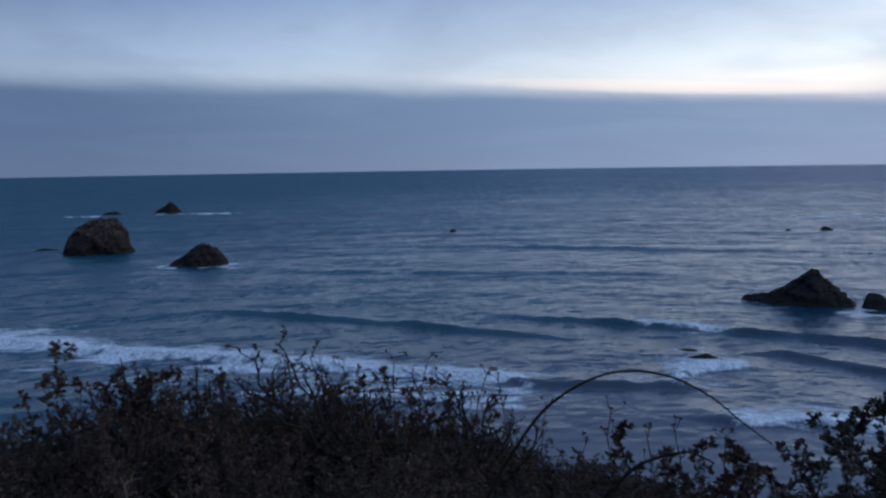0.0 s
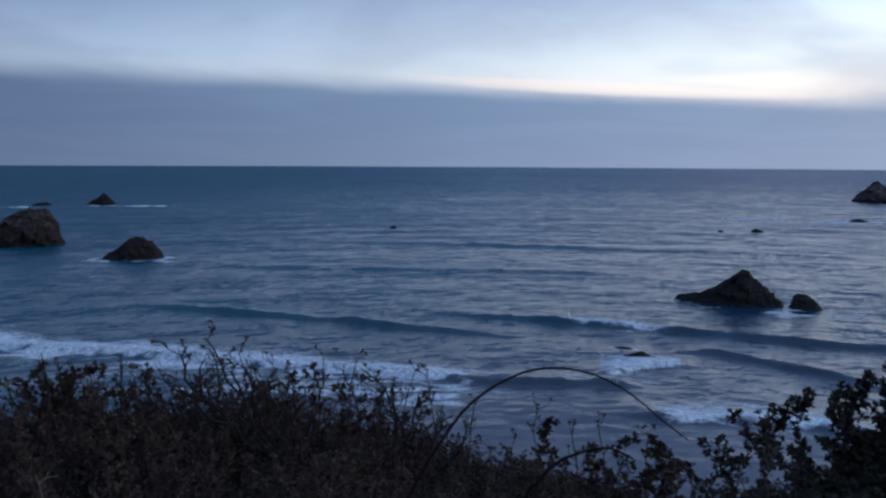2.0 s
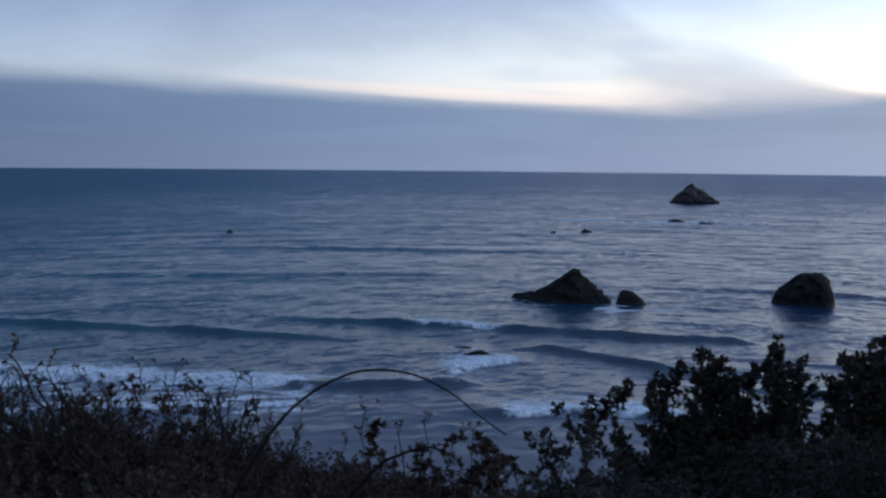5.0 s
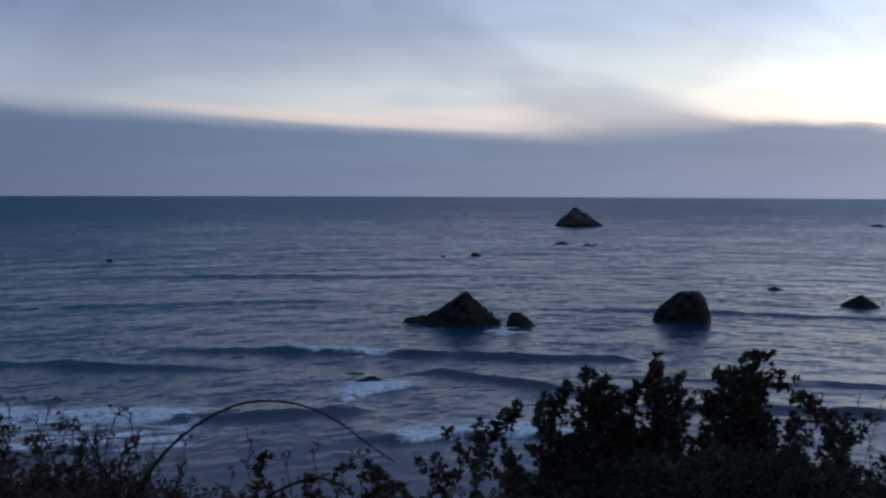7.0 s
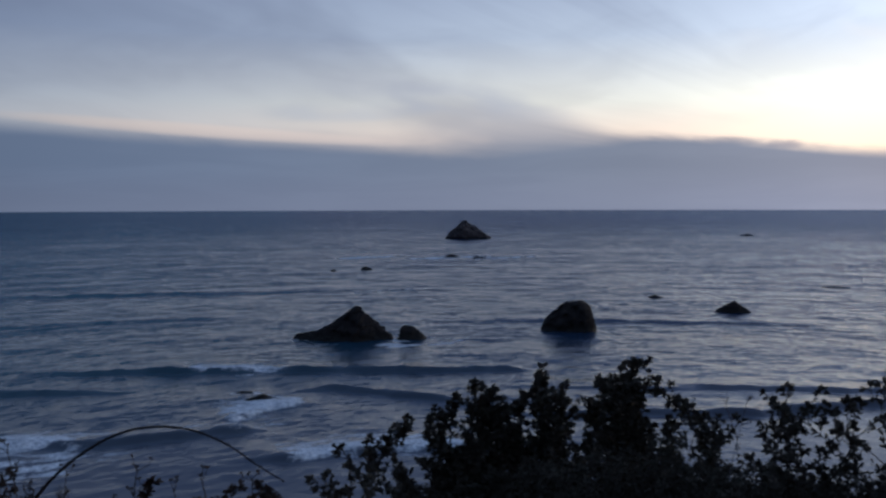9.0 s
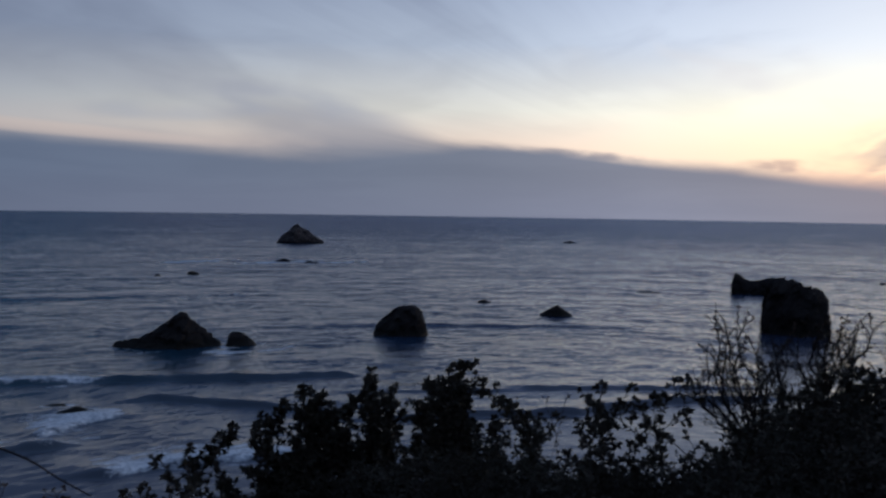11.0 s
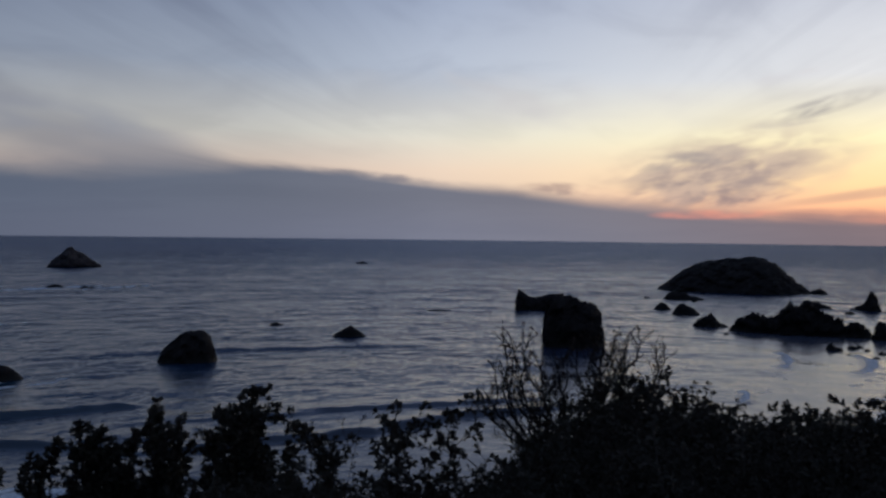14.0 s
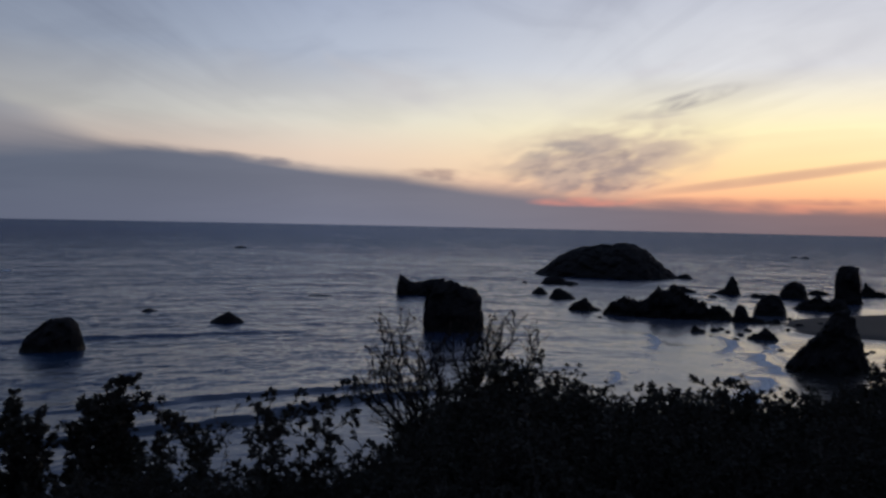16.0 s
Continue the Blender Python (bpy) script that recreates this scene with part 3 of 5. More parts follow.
def polar_sheet(name, azimuth, radius, height, mat, kind_label, category):
    rr, aa = np.meshgrid(radius, azimuth, indexing="ij")
    x, y = (rr * np.sin(aa)).ravel(), (rr * np.cos(aa)).ravel()
    z, extra = height(x, y)
    nr, na = len(radius), len(azimuth)
    i = np.arange(nr - 1)[:, None] * na
    j = np.arange(na)[None, :]
    k = (np.arange(na)[None, :] + 1) % na
    faces = np.stack([i + j, i + k, i + na + k, i + na + j], axis=-1).reshape(-1, 4)
    faces = faces[:, ::-1]
    mesh = bpy.data.meshes.new(name)
    mesh.vertices.add(len(x))
    mesh.vertices.foreach_set("co", np.stack([x, y, z], axis=1).ravel())
    mesh.loops.add(faces.size)
    mesh.loops.foreach_set("vertex_index", faces.ravel().astype(np.int32))
    mesh.polygons.add(len(faces))
    mesh.polygons.foreach_set("loop_start", np.arange(0, faces.size, 4, dtype=np.int32))
    mesh.polygons.foreach_set("loop_total", np.full(len(faces), 4, dtype=np.int32))
    mesh.polygons.foreach_set("use_smooth", np.ones(len(faces), dtype=bool))
    mesh.update(calc_edges=True)
    for key, values in (extra or {}).items():
        if values.ndim == 2:
            mesh.attributes.new(key, "FLOAT_VECTOR", "POINT").data.foreach_set("vector", values.astype(np.float32).ravel())
        else:
            mesh.attributes.new(key, "FLOAT", "POINT").data.foreach_set("value", values.astype(np.float32))
    mesh.materials.append(mat)
    ob = new(name, mesh)
    tagged(ob, kind_label, category, kind="structure")
    return ob


# ---------------------------------------------------------------- sea rocks: azimuth, distance, half depth, ridge line (offset, height)
ROCKS = (
    ("sea_rock", "large rounded dark sea stack with a pale weathered top", -22.2, 428, 11, ROCK_PALE, 2.6,
     ((-15.5, -2), (-14.4, 2.6), (-12.6, 8.2), (-8.3, 13.0), (-2.1, 16.2), (5, 16.8), (8.9, 16.2), (12.8, 11.1), (14.6, 3.5), (16, 1.4), (17.5, -2))),
    ("sea_rock", "low dark humped rock standing in open water", -16.2, 358, 8, ROCK, 1.7,
     ((-13, -2), (-11.2, 1.0), (-5.3, 4.6), (-0.8, 8.5), (2.9, 9.2), (6, 7.8), (8.9, 5.8), (11.8, 1.6), (13, -2))),
    ("sea_rock", "small far dark rock in a line of white surf", -17.9, 785, 8, ROCK, 1.7,
     ((-13, -2), (-11.2, 1.5), (-6, 5), (-3, 6), (1.3, 10.3), (4, 9.5), (6.3, 6.5), (11.7, 1.2), (13, -2))),
    ("sea_rock", "low far dark rock awash in surf", -21.3, 790, 5, ROCK, 1.7, ((-9, -2), (-7, 1), (-2.7, 2.6), (4.1, 3.2), (7.6, 1), (9, -2))),
    ("sea_rock", "flat dark rock barely above the water", -25.0, 462, 3, ROCK, 1.7, ((-8, -1), (-6, 0.8), (-1.3, 1.4), (4, 0.7), (8, -1))),
    ("sea_rock", "tiny dark rock in open water", 0.6, 500, 2, ROCK, 1.7, ((-3, -1), (-1.8, 0.6), (-0.1, 1.9), (1.5, 0.7), (3, -1))),
    ("sea_rock", "dark pyramid shaped sea rock with a low tail", 23.45, 250, 8, ROCK, 1.5,
     ((-18.6, -2), (-17.4, 2.2), (-14.4, 2.6), (-12, 2.7), (-10, 3.4), (-7, 5.0), (-4.3, 6.9), (-1.6, 9.0), (0.2, 10.2), (1.2, 10.2), (2.6, 9.0), (3.8, 7.6), (5.8, 5.7), (8.4, 3.5), (10.9, 1.4), (12.2, -2))),
    ("sea_rock", "small dark rock beside the pyramid rock", 27.4, 250, 4, ROCK, 1.7,
     ((-5.2, -2), (-4.5, 1.5), (-3.7, 4.0), (-1.1, 4.2), (1.7, 2.6), (3.6, 0.5), (5, -2))),
    ("sea_rock", "far dark pointed sea stack near the horizon", 31.05, 955, 16, ROCK_HAZY, 1.6,
     ((-27, -2), (-25, 2.2), (-21.5, 7), (-18.5, 10.0), (-13, 13.6), (-9.5, 17.6), (-6.5, 20.8), (-3.5, 21.6), (-1, 19.0), (3, 16.4), (8, 14.4), (11, 11.6), (15, 9.2), (20, 5.4), (24.5, 1.8), (27, -2))),
    ("sea_rock", "low far dark rock awash in surf", 29.95, 632, 4, ROCK, 1.7, ((-7, -1), (-5.2, 0.8), (-0.3, 2.6), (3, 1.9), (5.1, 0.8), (7, -1))),
    ("sea_rock", "low far dark rock awash in surf", 31.85, 620, 3.5, ROCK, 1.7, ((-7, -1), (-5, 0.8), (-2.2, 2.0), (0.6, 1.0), (3, 1.2), (5, 0.4), (7, -1))),
    ("sea_rock", "tiny dark rock in open water", 24.25, 515, 2.5, ROCK, 1.7, ((-4.5, -1), (-3, 1.4), (-1, 2.4), (1.2, 1.5), (2.8, 0.8), (4.5, -1))),
    ("sea_rock", "tiny dark rock in open water", 22.06, 508, 1.6, ROCK, 1.7, ((-2.6, -1), (-1.5, 0.6), (0, 1.3), (1.2, 0.6), (2.4, -1))),
    ("sea_rock", "flat dark rock barely above the water", 54.2, 436, 2.0, ROCK, 1.7, ((-8, -1), (-6, 0.5), (-1, 0.9), (3, 0.6), (6, 0.5), (8, -1))),
    ("sea_rock", "flat dark rock slab awash in the surf", 18.75, 171, 1.4, ROCK, 1.7, ((-3.4, -1), (-2.4, 0.4), (-0.5, 0.8), (1.4, 0.6), (2.6, 0.3), (3.4, -1))),
    ("sea_rock", "flat dark rock slab awash in the surf", 16.2, 183, 1.2, ROCK, 1.7, ((-3.0, -1), (-2.0, 0.3), (-0.3, 0.5), (1.6, 0.3), (2.6, -1))),
    ("sea_rock", "dark rounded sea stack with a steep flank", 38.1, 268, 7, ROCK, 2.2,
     ((-10.4, -2), (-9.6, 2.4), (-8.6, 3.9), (-7.0, 5.4), (-5.3, 6.8), (-3.9, 8.2), (-2.4, 9.2), (-0.6, 9.5), (2.2, 9.5), (4.1, 8.8), (5.4, 7.0), (6.6, 3.6), (7.8, -2))),
    ("sea_rock", "tiny dark rock in open water", 43.5, 368, 2, ROCK, 1.7, ((-4.5, -1), (-3.1, 0.6), (-0.8, 1.6), (1, 0.8), (2.8, 0.4), (4.5, -1))),
    ("sea_rock", "small dark humped rock in open water", 48.3, 325, 4, ROCK, 1.7,
     ((-7.5, -1.5), (-6.5, 0.7), (-3.4, 2.8), (-1.4, 3.8), (-0.2, 4.7), (1.2, 3.9), (3, 2.6), (5.7, 0.9), (7.5, -1.5))),
    ("sea_rock", "tiny far dark rock near the horizon", 49.0, 1085, 4, ROCK, 1.7, ((-9.5, -1), (-7.5, 1.2), (-2, 2), (0.3, 3.2), (3, 2), (6.9, 1), (9.5, -1))),
    ("sea_rock", "tiny far dark rock near the horizon", 85.4, 1180, 3, ROCK, 1.7, ((-8, -1), (-6, 0.9), (0, 2.8), (4, 1.4), (7, -1))),
    ("sea_rock", "tiny far dark rock near the horizon", 84.75, 1200, 3, ROCK, 1.7, ((-7, -1), (-4, 0.9), (0, 1.8), (4, 0.9), (7, -1))),
    ("sea_rock", "low dark rock in the surf", 17.6, 174, 2.2, ROCK, 1.7, ((-6, -1), (-4.6, 0.5), (-2.4, 1.3), (-0.8, 1.9), (0.6, 1.2), (2.1, 0.8), (3.8, 0.3), (5.2, -1))),
    ("sea_rock", "tall blocky dark sea stack with sheer sides", 63.2, 308, 9, ROCK, 3.2,
     ((-11.2, -2), (-10.4, 4), (-9.9, 11.4), (-9.3, 16.9), (-7.5, 17.9), (-5, 18.3), (-1, 17.4), (2, 16.8), (6, 14.7), (8.4, 13.9), (9.2, 10.4), (10.2, 4.5), (11.6, -2))),
    ("sea_rock", "dark sea rock with a horn at one end", 60.7, 450, 7, ROCK, 2.4,
     ((-11.5, -2), (-10.6, 2), (-10.2, 9.8), (-9.6, 10.8), (-7.6, 9.8), (-5.5, 8.0), (-2.2, 6.6), (2, 7.0), (6, 8.4), (11, 8.8), (14, 3), (16, -2))),
    ("sea_rock", "large dark domed island rock off the cove", 73.15, 640, 34, ROCK, 1.8,
     ((-54, -2), (-50.5, 2.4), (-42, 8.5), (-33.5, 15.6), (-26, 19.4), (-17, 22.3), (-10, 23.1), (-3, 25.1), (1, 24.6), (4, 23.8), (8, 25.5), (13.3, 26.1), (20, 24.9),
      (27.5, 21.2), (34, 16.1), (40, 10.9), (47, 5.2), (52, 1.7), (55, -2))),
    ("sea_rock", "small dark rock at the foot of the island", 78.25, 655, 5, ROCK, 1.7, ((-7, -1), (-5.5, 2), (-2, 3.6), (1, 4.3), (3, 3.0), (5.4, 1.0), (7, -1))),
    ("sea_rock", "flat dark rock between island and cove", 70.0, 556, 6, ROCK, 2.0, ((-12, -1), (-9.5, 0.8), (-8, 3.8), (-4, 5.3), (0, 4.6), (3, 4.8), (6, 2.3), (10, 2.0), (14, 0.8), (16, -1))),
    ("sea_rock", "small dark rock between island and cove", 69.0, 475, 4, ROCK, 1.8, ((-6.5, -1), (-5.0, 0.9), (-2.8, 3.3), (-1.3, 4.3), (0.6, 3.6), (3.4, 1.0), (5, -1))),
    ("sea_rock", "small dark rock between island and cove", 70.4, 448, 5, ROCK, 1.8, ((-7.5, -1), (-6.1, 2.0), (-4, 5.4), (-1.9, 6.0), (1, 4.6), (3.2, 3.6), (6.4, 1.0), (8, -1))),
    ("reef_rock", "dark rounded reef rock at the cove", 71.75, 392, 5, ROCK, 1.8, ((-7.5, -1), (-5.8, 1.4), (-3, 4.0), (0.9, 6.2), (3, 4.6), (4.7, 2.2), (8, 1.0), (10.5, -1))),
    ("reef_rock", "long jagged dark reef across the cove", 77.2, 378, 8, ROCK, 1.6,
     ((-28, -1), (-26.2, 2.6), (-24, 5.2), (-20.4, 7.4), (-16, 6.8), (-12, 6.0), (-9, 7.6), (-7.4, 9.6), (-5.6, 10.4), (-4.6, 13.4), (-3.2, 10.6), (-1.6, 10.0), (1, 12.4),
      (4.0, 13.4), (6, 12.0), (8.7, 8.8), (11, 8.4), (12.5, 6.4), (15, 7.2), (17.6, 5.4), (20, 6.0), (23.4, 5.2), (25.6, 2.0), (27.5, -1))),
    ("reef_rock", "dark knob of reef rock with a low tail", 81.75, 374, 4, ROCK, 2.0, ((-4, -1), (-2.9, 2.5), (-2.1, 5.7), (0.5, 7.3), (1.8, 6.2), (2.8, 3.0), (6.3, 2.0), (10, 1.2), (14, 0.6), (16, -1))),
    ("reef_rock", "flat topped dark rock behind the reef", 78.05, 520, 6, ROCK, 2.2, ((-11, -1), (-8.2, 1.5), (-6.2, 4.0), (-2, 4.8), (1.5, 4.4), (4, 2.4), (8, 1.6), (11, -1))),
    ("sea_rock", "slender dark rock pinnacle", 81.15, 520, 5, ROCK, 1.5, ((-12.5, -1), (-10, 1.0), (-6.5, 2.8), (-4.2, 4.0), (-2.6, 6.4), (-1, 10.4), (0.4, 11.8), (1.8, 9.8), (2.7, 6.2), (4.6, 1.6), (5.8, -1))),
    ("sea_rock", "dark rounded rock at the edge of the cove", 83.45, 409, 6, ROCK, 2.2,
     ((-7.6, -1), (-6.6, 3), (-5, 6.4), (-2.5, 8.8), (0, 9.8), (2.6, 9.4), (4.8, 7.2), (6.2, 4.2), (7.4, -1))),
    ("sea_rock", "dark rounded rock standing behind others at the cove", 84.75, 516, 6, ROCK, 2.2,
     ((-8, -1), (-7, 2.5), (-5.5, 5.8), (-2.5, 8.8), (0.5, 9.8), (3.5, 9.0), (5.8, 7.0), (7, 3.4), (8, -1))),
    ("reef_rock", "flat dark rock beside the slender pinnacle", 80.0, 494, 2.4, ROCK, 1.9, ((-3.2, -1), (-2.4, 0.8), (-0.6, 1.8), (1.2, 1.5), (2.6, 0.6), (3.4, -1))),
    ("reef_rock", "flat dark rock behind the reef", 82.7, 512, 2.4, ROCK, 2.0, ((-4.2, -1), (-3.4, 1.4), (-1, 2.3), (1.8, 2.0), (3.4, 1.2), (4.2, -1))),
    ("reef_rock", "flat dark rock in front of the rock tower", 86.2, 556, 3, ROCK, 2.0, ((-6.4, -1), (-5.2, 1.8), (-1.6, 2.8), (2.6, 2.4), (5.0, 1.6), (6.2, -1))),
    ("reef_rock", "low dark rock in the channel behind the reef", 83.0, 450, 2, ROCK, 2.0, ((-3.4, -1), (-2.4, 0.8), (0, 1.5), (1.8, 1.0), (3.2, -1))),
    ("boulder", "dark boulder at the end of the reef", 83.85, 379, 1.6, ROCK, 1.9, ((-2.4, -1), (-1.8, 1.0), (-0.4, 2.0), (1.0, 1.6), (2.0, 0.6), (2.6, -1))),
    ("boulder", "dark boulder on the bar of sand", 84.6, 392, 1.4, ROCK, 1.9, ((-2.0, -1), (-1.4, 0.9), (0, 1.8), (1.2, 1.2), (2.0, -1))),
    ("sea_rock", "square dark rock tower with a flat top", 87.85, 500, 6, ROCK, 4.0, ((-7.6, -1), (-6.6, 2), (-6.0, 11), (-5.3, 18.4), (-4.6, 19.4), (2.6, 19.6), (3.8, 18.6), (5.5, 12), (6.3, 5), (7.0, 1), (8.2, -1))),
    ("reef_rock", "low dark rock beyond the rock tower", 89.35, 560, 4, ROCK, 1.8, ((-8, -1), (-6, 8.0), (-3.5, 6.4), (0, 3.6), (5, 2.0), (9, 0.8), (11, -1))),
    ("reef_rock", "low dark knobbly rocks below the tower", 86.0, 446, 5, ROCK, 1.8,
     ((-11, -1), (-9, 1.2), (-6, 3.8), (-2.8, 5.8), (0, 6.6), (2, 7.7), (3.4, 6.0), (4.8, 4.6), (7, 5.2), (10, 6.2), (12.4, 6.2), (14.6, 2.0), (16.5, -1))),
    ("sea_rock", "tall dark pointed rock standing on wet sand", 87.0, 257, 8, ROCK, 1.6,
     ((-12.2, -1), (-11, 1.8), (-9, 4.6), (-6.8, 7.4), (-4.6, 9.6), (-2.6, 11.6), (-1.2, 14.2), (0.2, 16.4), (1.8, 18.0), (3.2, 18.0), (4.8, 16.2), (6.2, 14.4), (7.4, 9.6), (8.0, 5.0), (9.5, 2.2), (11, -1))),
    ("boulder", "dark boulder in the shallows of the cove", 83.1, 320, 3, ROCK, 1.9, ((-6, -1), (-5.0, 1.2), (-2.6, 2.2), (-1.0, 2.6), (0.0, 4.6), (1.2, 5.0), (2.0, 3.2), (4.0, 2.4), (5, 0.9), (5.8, -1))),
    ("boulder", "small dark boulder in the shallows of the cove", 79.1, 332, 2, ROCK, 1.8, ((-3, -1), (-2.2, 1.0), (-1.2, 2.6), (-0.2, 2.8), (1, 1.4), (2, 1.5), (3.2, 0.5), (4, -1))),
)
ROCK_FOAM = [(a, d + 0.5 * depth, 0.5 * (ridge[-1][0] - ridge[0][0]) * 1.06, depth * 1.12, 1.5 if any(w in words for w in ("surf", "pyramid", "humped rock standing")) else 0.6) for _, words, a, d, depth, _, _, ridge in ROCKS]


def make_rock(name, label, azimuth, distance, half, mat, bluff, ridge, seed):
    # the ridge is given over the near water line; the rock itself lies behind that
    behind = 0.55 * half
    grow = 1 + behind / distance
    us = [p[0] * grow for p in ridge]
    hs = [p[1] * grow - 40 * behind / distance if p[1] > 0.6 else p[1] for p in ridge]
    hs = [max(h, min(p[1], 0.6)) for h, p in zip(hs, ridge)]
    distance += behind
    peak = max(hs)
    nu = int(min(150, max(36, (us[-1] - us[0]) * 3)))
    nv = int(min(64, max(22, half * 5)))
    u = np.linspace(us[0], us[-1], nu)
    side = np.linspace(-1, 1, nv)
    side = np.sign(side) * np.abs(side) ** 0.8
    height = np.interp(u, us, hs)
    if name == "reef_rock":
        ragged = np.array([noise.fractal(Vector((a / 3.8, seed * 3.1, 0.0)), 0.8, 2.0, 4) for a in u.tolist()])
        height = height + np.clip(height, 0, 6) * 0.26 * ragged
    blur = np.array([1, 2, 3, 2, 1]) / 9
    if name != "reef_rock":
        height = np.convolve(np.pad(height, 2, mode="edge"), blur, "valid")
    verts = []
    off = Vector((seed * 13.7, seed * 5.1, seed * 2.3))
    scale = max(1.6, peak * 0.30)
    for a, h in zip(u.tolist(), height.tolist()):
        reach = half * (0.30 + 0.70 * math.sqrt(max(h, 0.05) / peak))
        for b in side:
            z = (h + 2.0) * (1 - abs(b) ** bluff) - 2.0
            p = Vector((a, b * reach, z))
            n1 = noise.fractal(p / scale + off, 0.9, 2.1, 5)
            n2 = noise.fractal(p / (scale * 0.33) + off * 2, 0.8, 2.2, 3)
            amp = (0.13 if name == "reef_rock" else 0.085) * peak * min(1.0, max(0.15, (z + 1) / 3))
            p.y += n1 * amp * 2.0 + n2 * amp * 0.6
            p.x += (n2 * 0.7 + n1 * 0.4) * amp
            n3 = noise.fractal(p / (scale * 0.12) + off * 3, 0.8, 2.2, 2)
            p.z += (n1 * 0.35 + n2 * (0.4 if half > 20 else 0.75) + n3 * (1.0 if name == "reef_rock" else 0.2 if half > 20 else 0.5)) * amp
            verts.append(p)
    faces = [(i * nv + j, (i + 1) * nv + j, (i + 1) * nv + j + 1, i * nv + j + 1) for i in range(nu - 1) for j in range(nv - 1)]
    faces.append([i * nv for i in range(nu)] + [i * nv + nv - 1 for i in range(nu - 1, -1, -1)])
    mesh = bpy.data.meshes.new(name)
    mesh.from_pydata(verts, [], faces)
    mesh.update()
    mesh.materials.append(mat)
    ob = new(name, mesh)
    ob.matrix_world = pose(math.sin(radians(azimuth)) * distance, math.cos(radians(azimuth)) * distance, 0, 0, 0, -azimuth)
    tagged(ob, label, "rock", "rocks off the coast")
    return ob


# ---------------------------------------------------------------- land and water sheets
land_r = np.concatenate([[0.02], np.geomspace(0.6, 150, 90), np.geomspace(153, 520, 110), np.geomspace(540, 4900, 40)])
polar_sheet("ground", rings(0.7, 3.0), land_r, lambda x, y: (land_height(x, y), None), GROUND,
            "dark coastal slope with a wet sandy cove", "ground")
sea_r = np.concatenate([np.geomspace(25, 100, 20), 40.0 / np.tan(np.radians(np.linspace(21.5, 1.2, 400))), np.geomspace(1980, 4980, 22)])
polar_sheet("sea", rings(0.175, 4.0), sea_r, sea_height, WATER, "dark blue evening sea with swell, breakers and foam", "water")
for count, row in enumerate(ROCKS):
    make_rock(*row, seed=count + 1)

# loose stones on the shallow side of the reef
pick = random.Random(5)
for a, d, size in ((80.2, 340, 1.3), (80.6, 346, 0.9), (81.0, 338, 0.7), (81.8, 330, 0.9), (82.2, 345, 1.1), (82.6, 333, 0.8), (77.6, 350, 0.7), (72.9, 366, 0.8), (81.5, 316, 0.8),
                   (84.2, 296, 0.7), (84.6, 352, 0.9), (85.2, 362, 1.2), (86.4, 372, 0.8), (83.0, 520, 1.6), (84.6, 525, 2.2), (85.6, 470, 1.2), (88.9, 300, 1.0), (89.3, 306, 0.8),
                   (83.2, 455, 1.2), (79.6, 368, 0.9), (70.9, 540, 1.2), (80.0, 322, 0.6), (76.4, 344, 0.6), (67.9, 560, 1.2), (84.9, 560, 1.4)):
    ridge = ((-1.9 * size, -1), (-1.3 * size, 0.5 * size), (-0.3 * size, 1.1 * size * pick.uniform(0.8, 1.2)), (0.7 * size, 0.8 * size), (1.4 * size, 0.3 * size), (2 * size, -1))
    stone = make_rock("boulder", "small dark loose boulder at the cove", a, d, 1.3 * size, ROCK, 1.8, ridge, seed=a)
    stone.location.z = max(0.0, land_at(stone.location.x, stone.location.y) - 0.1)


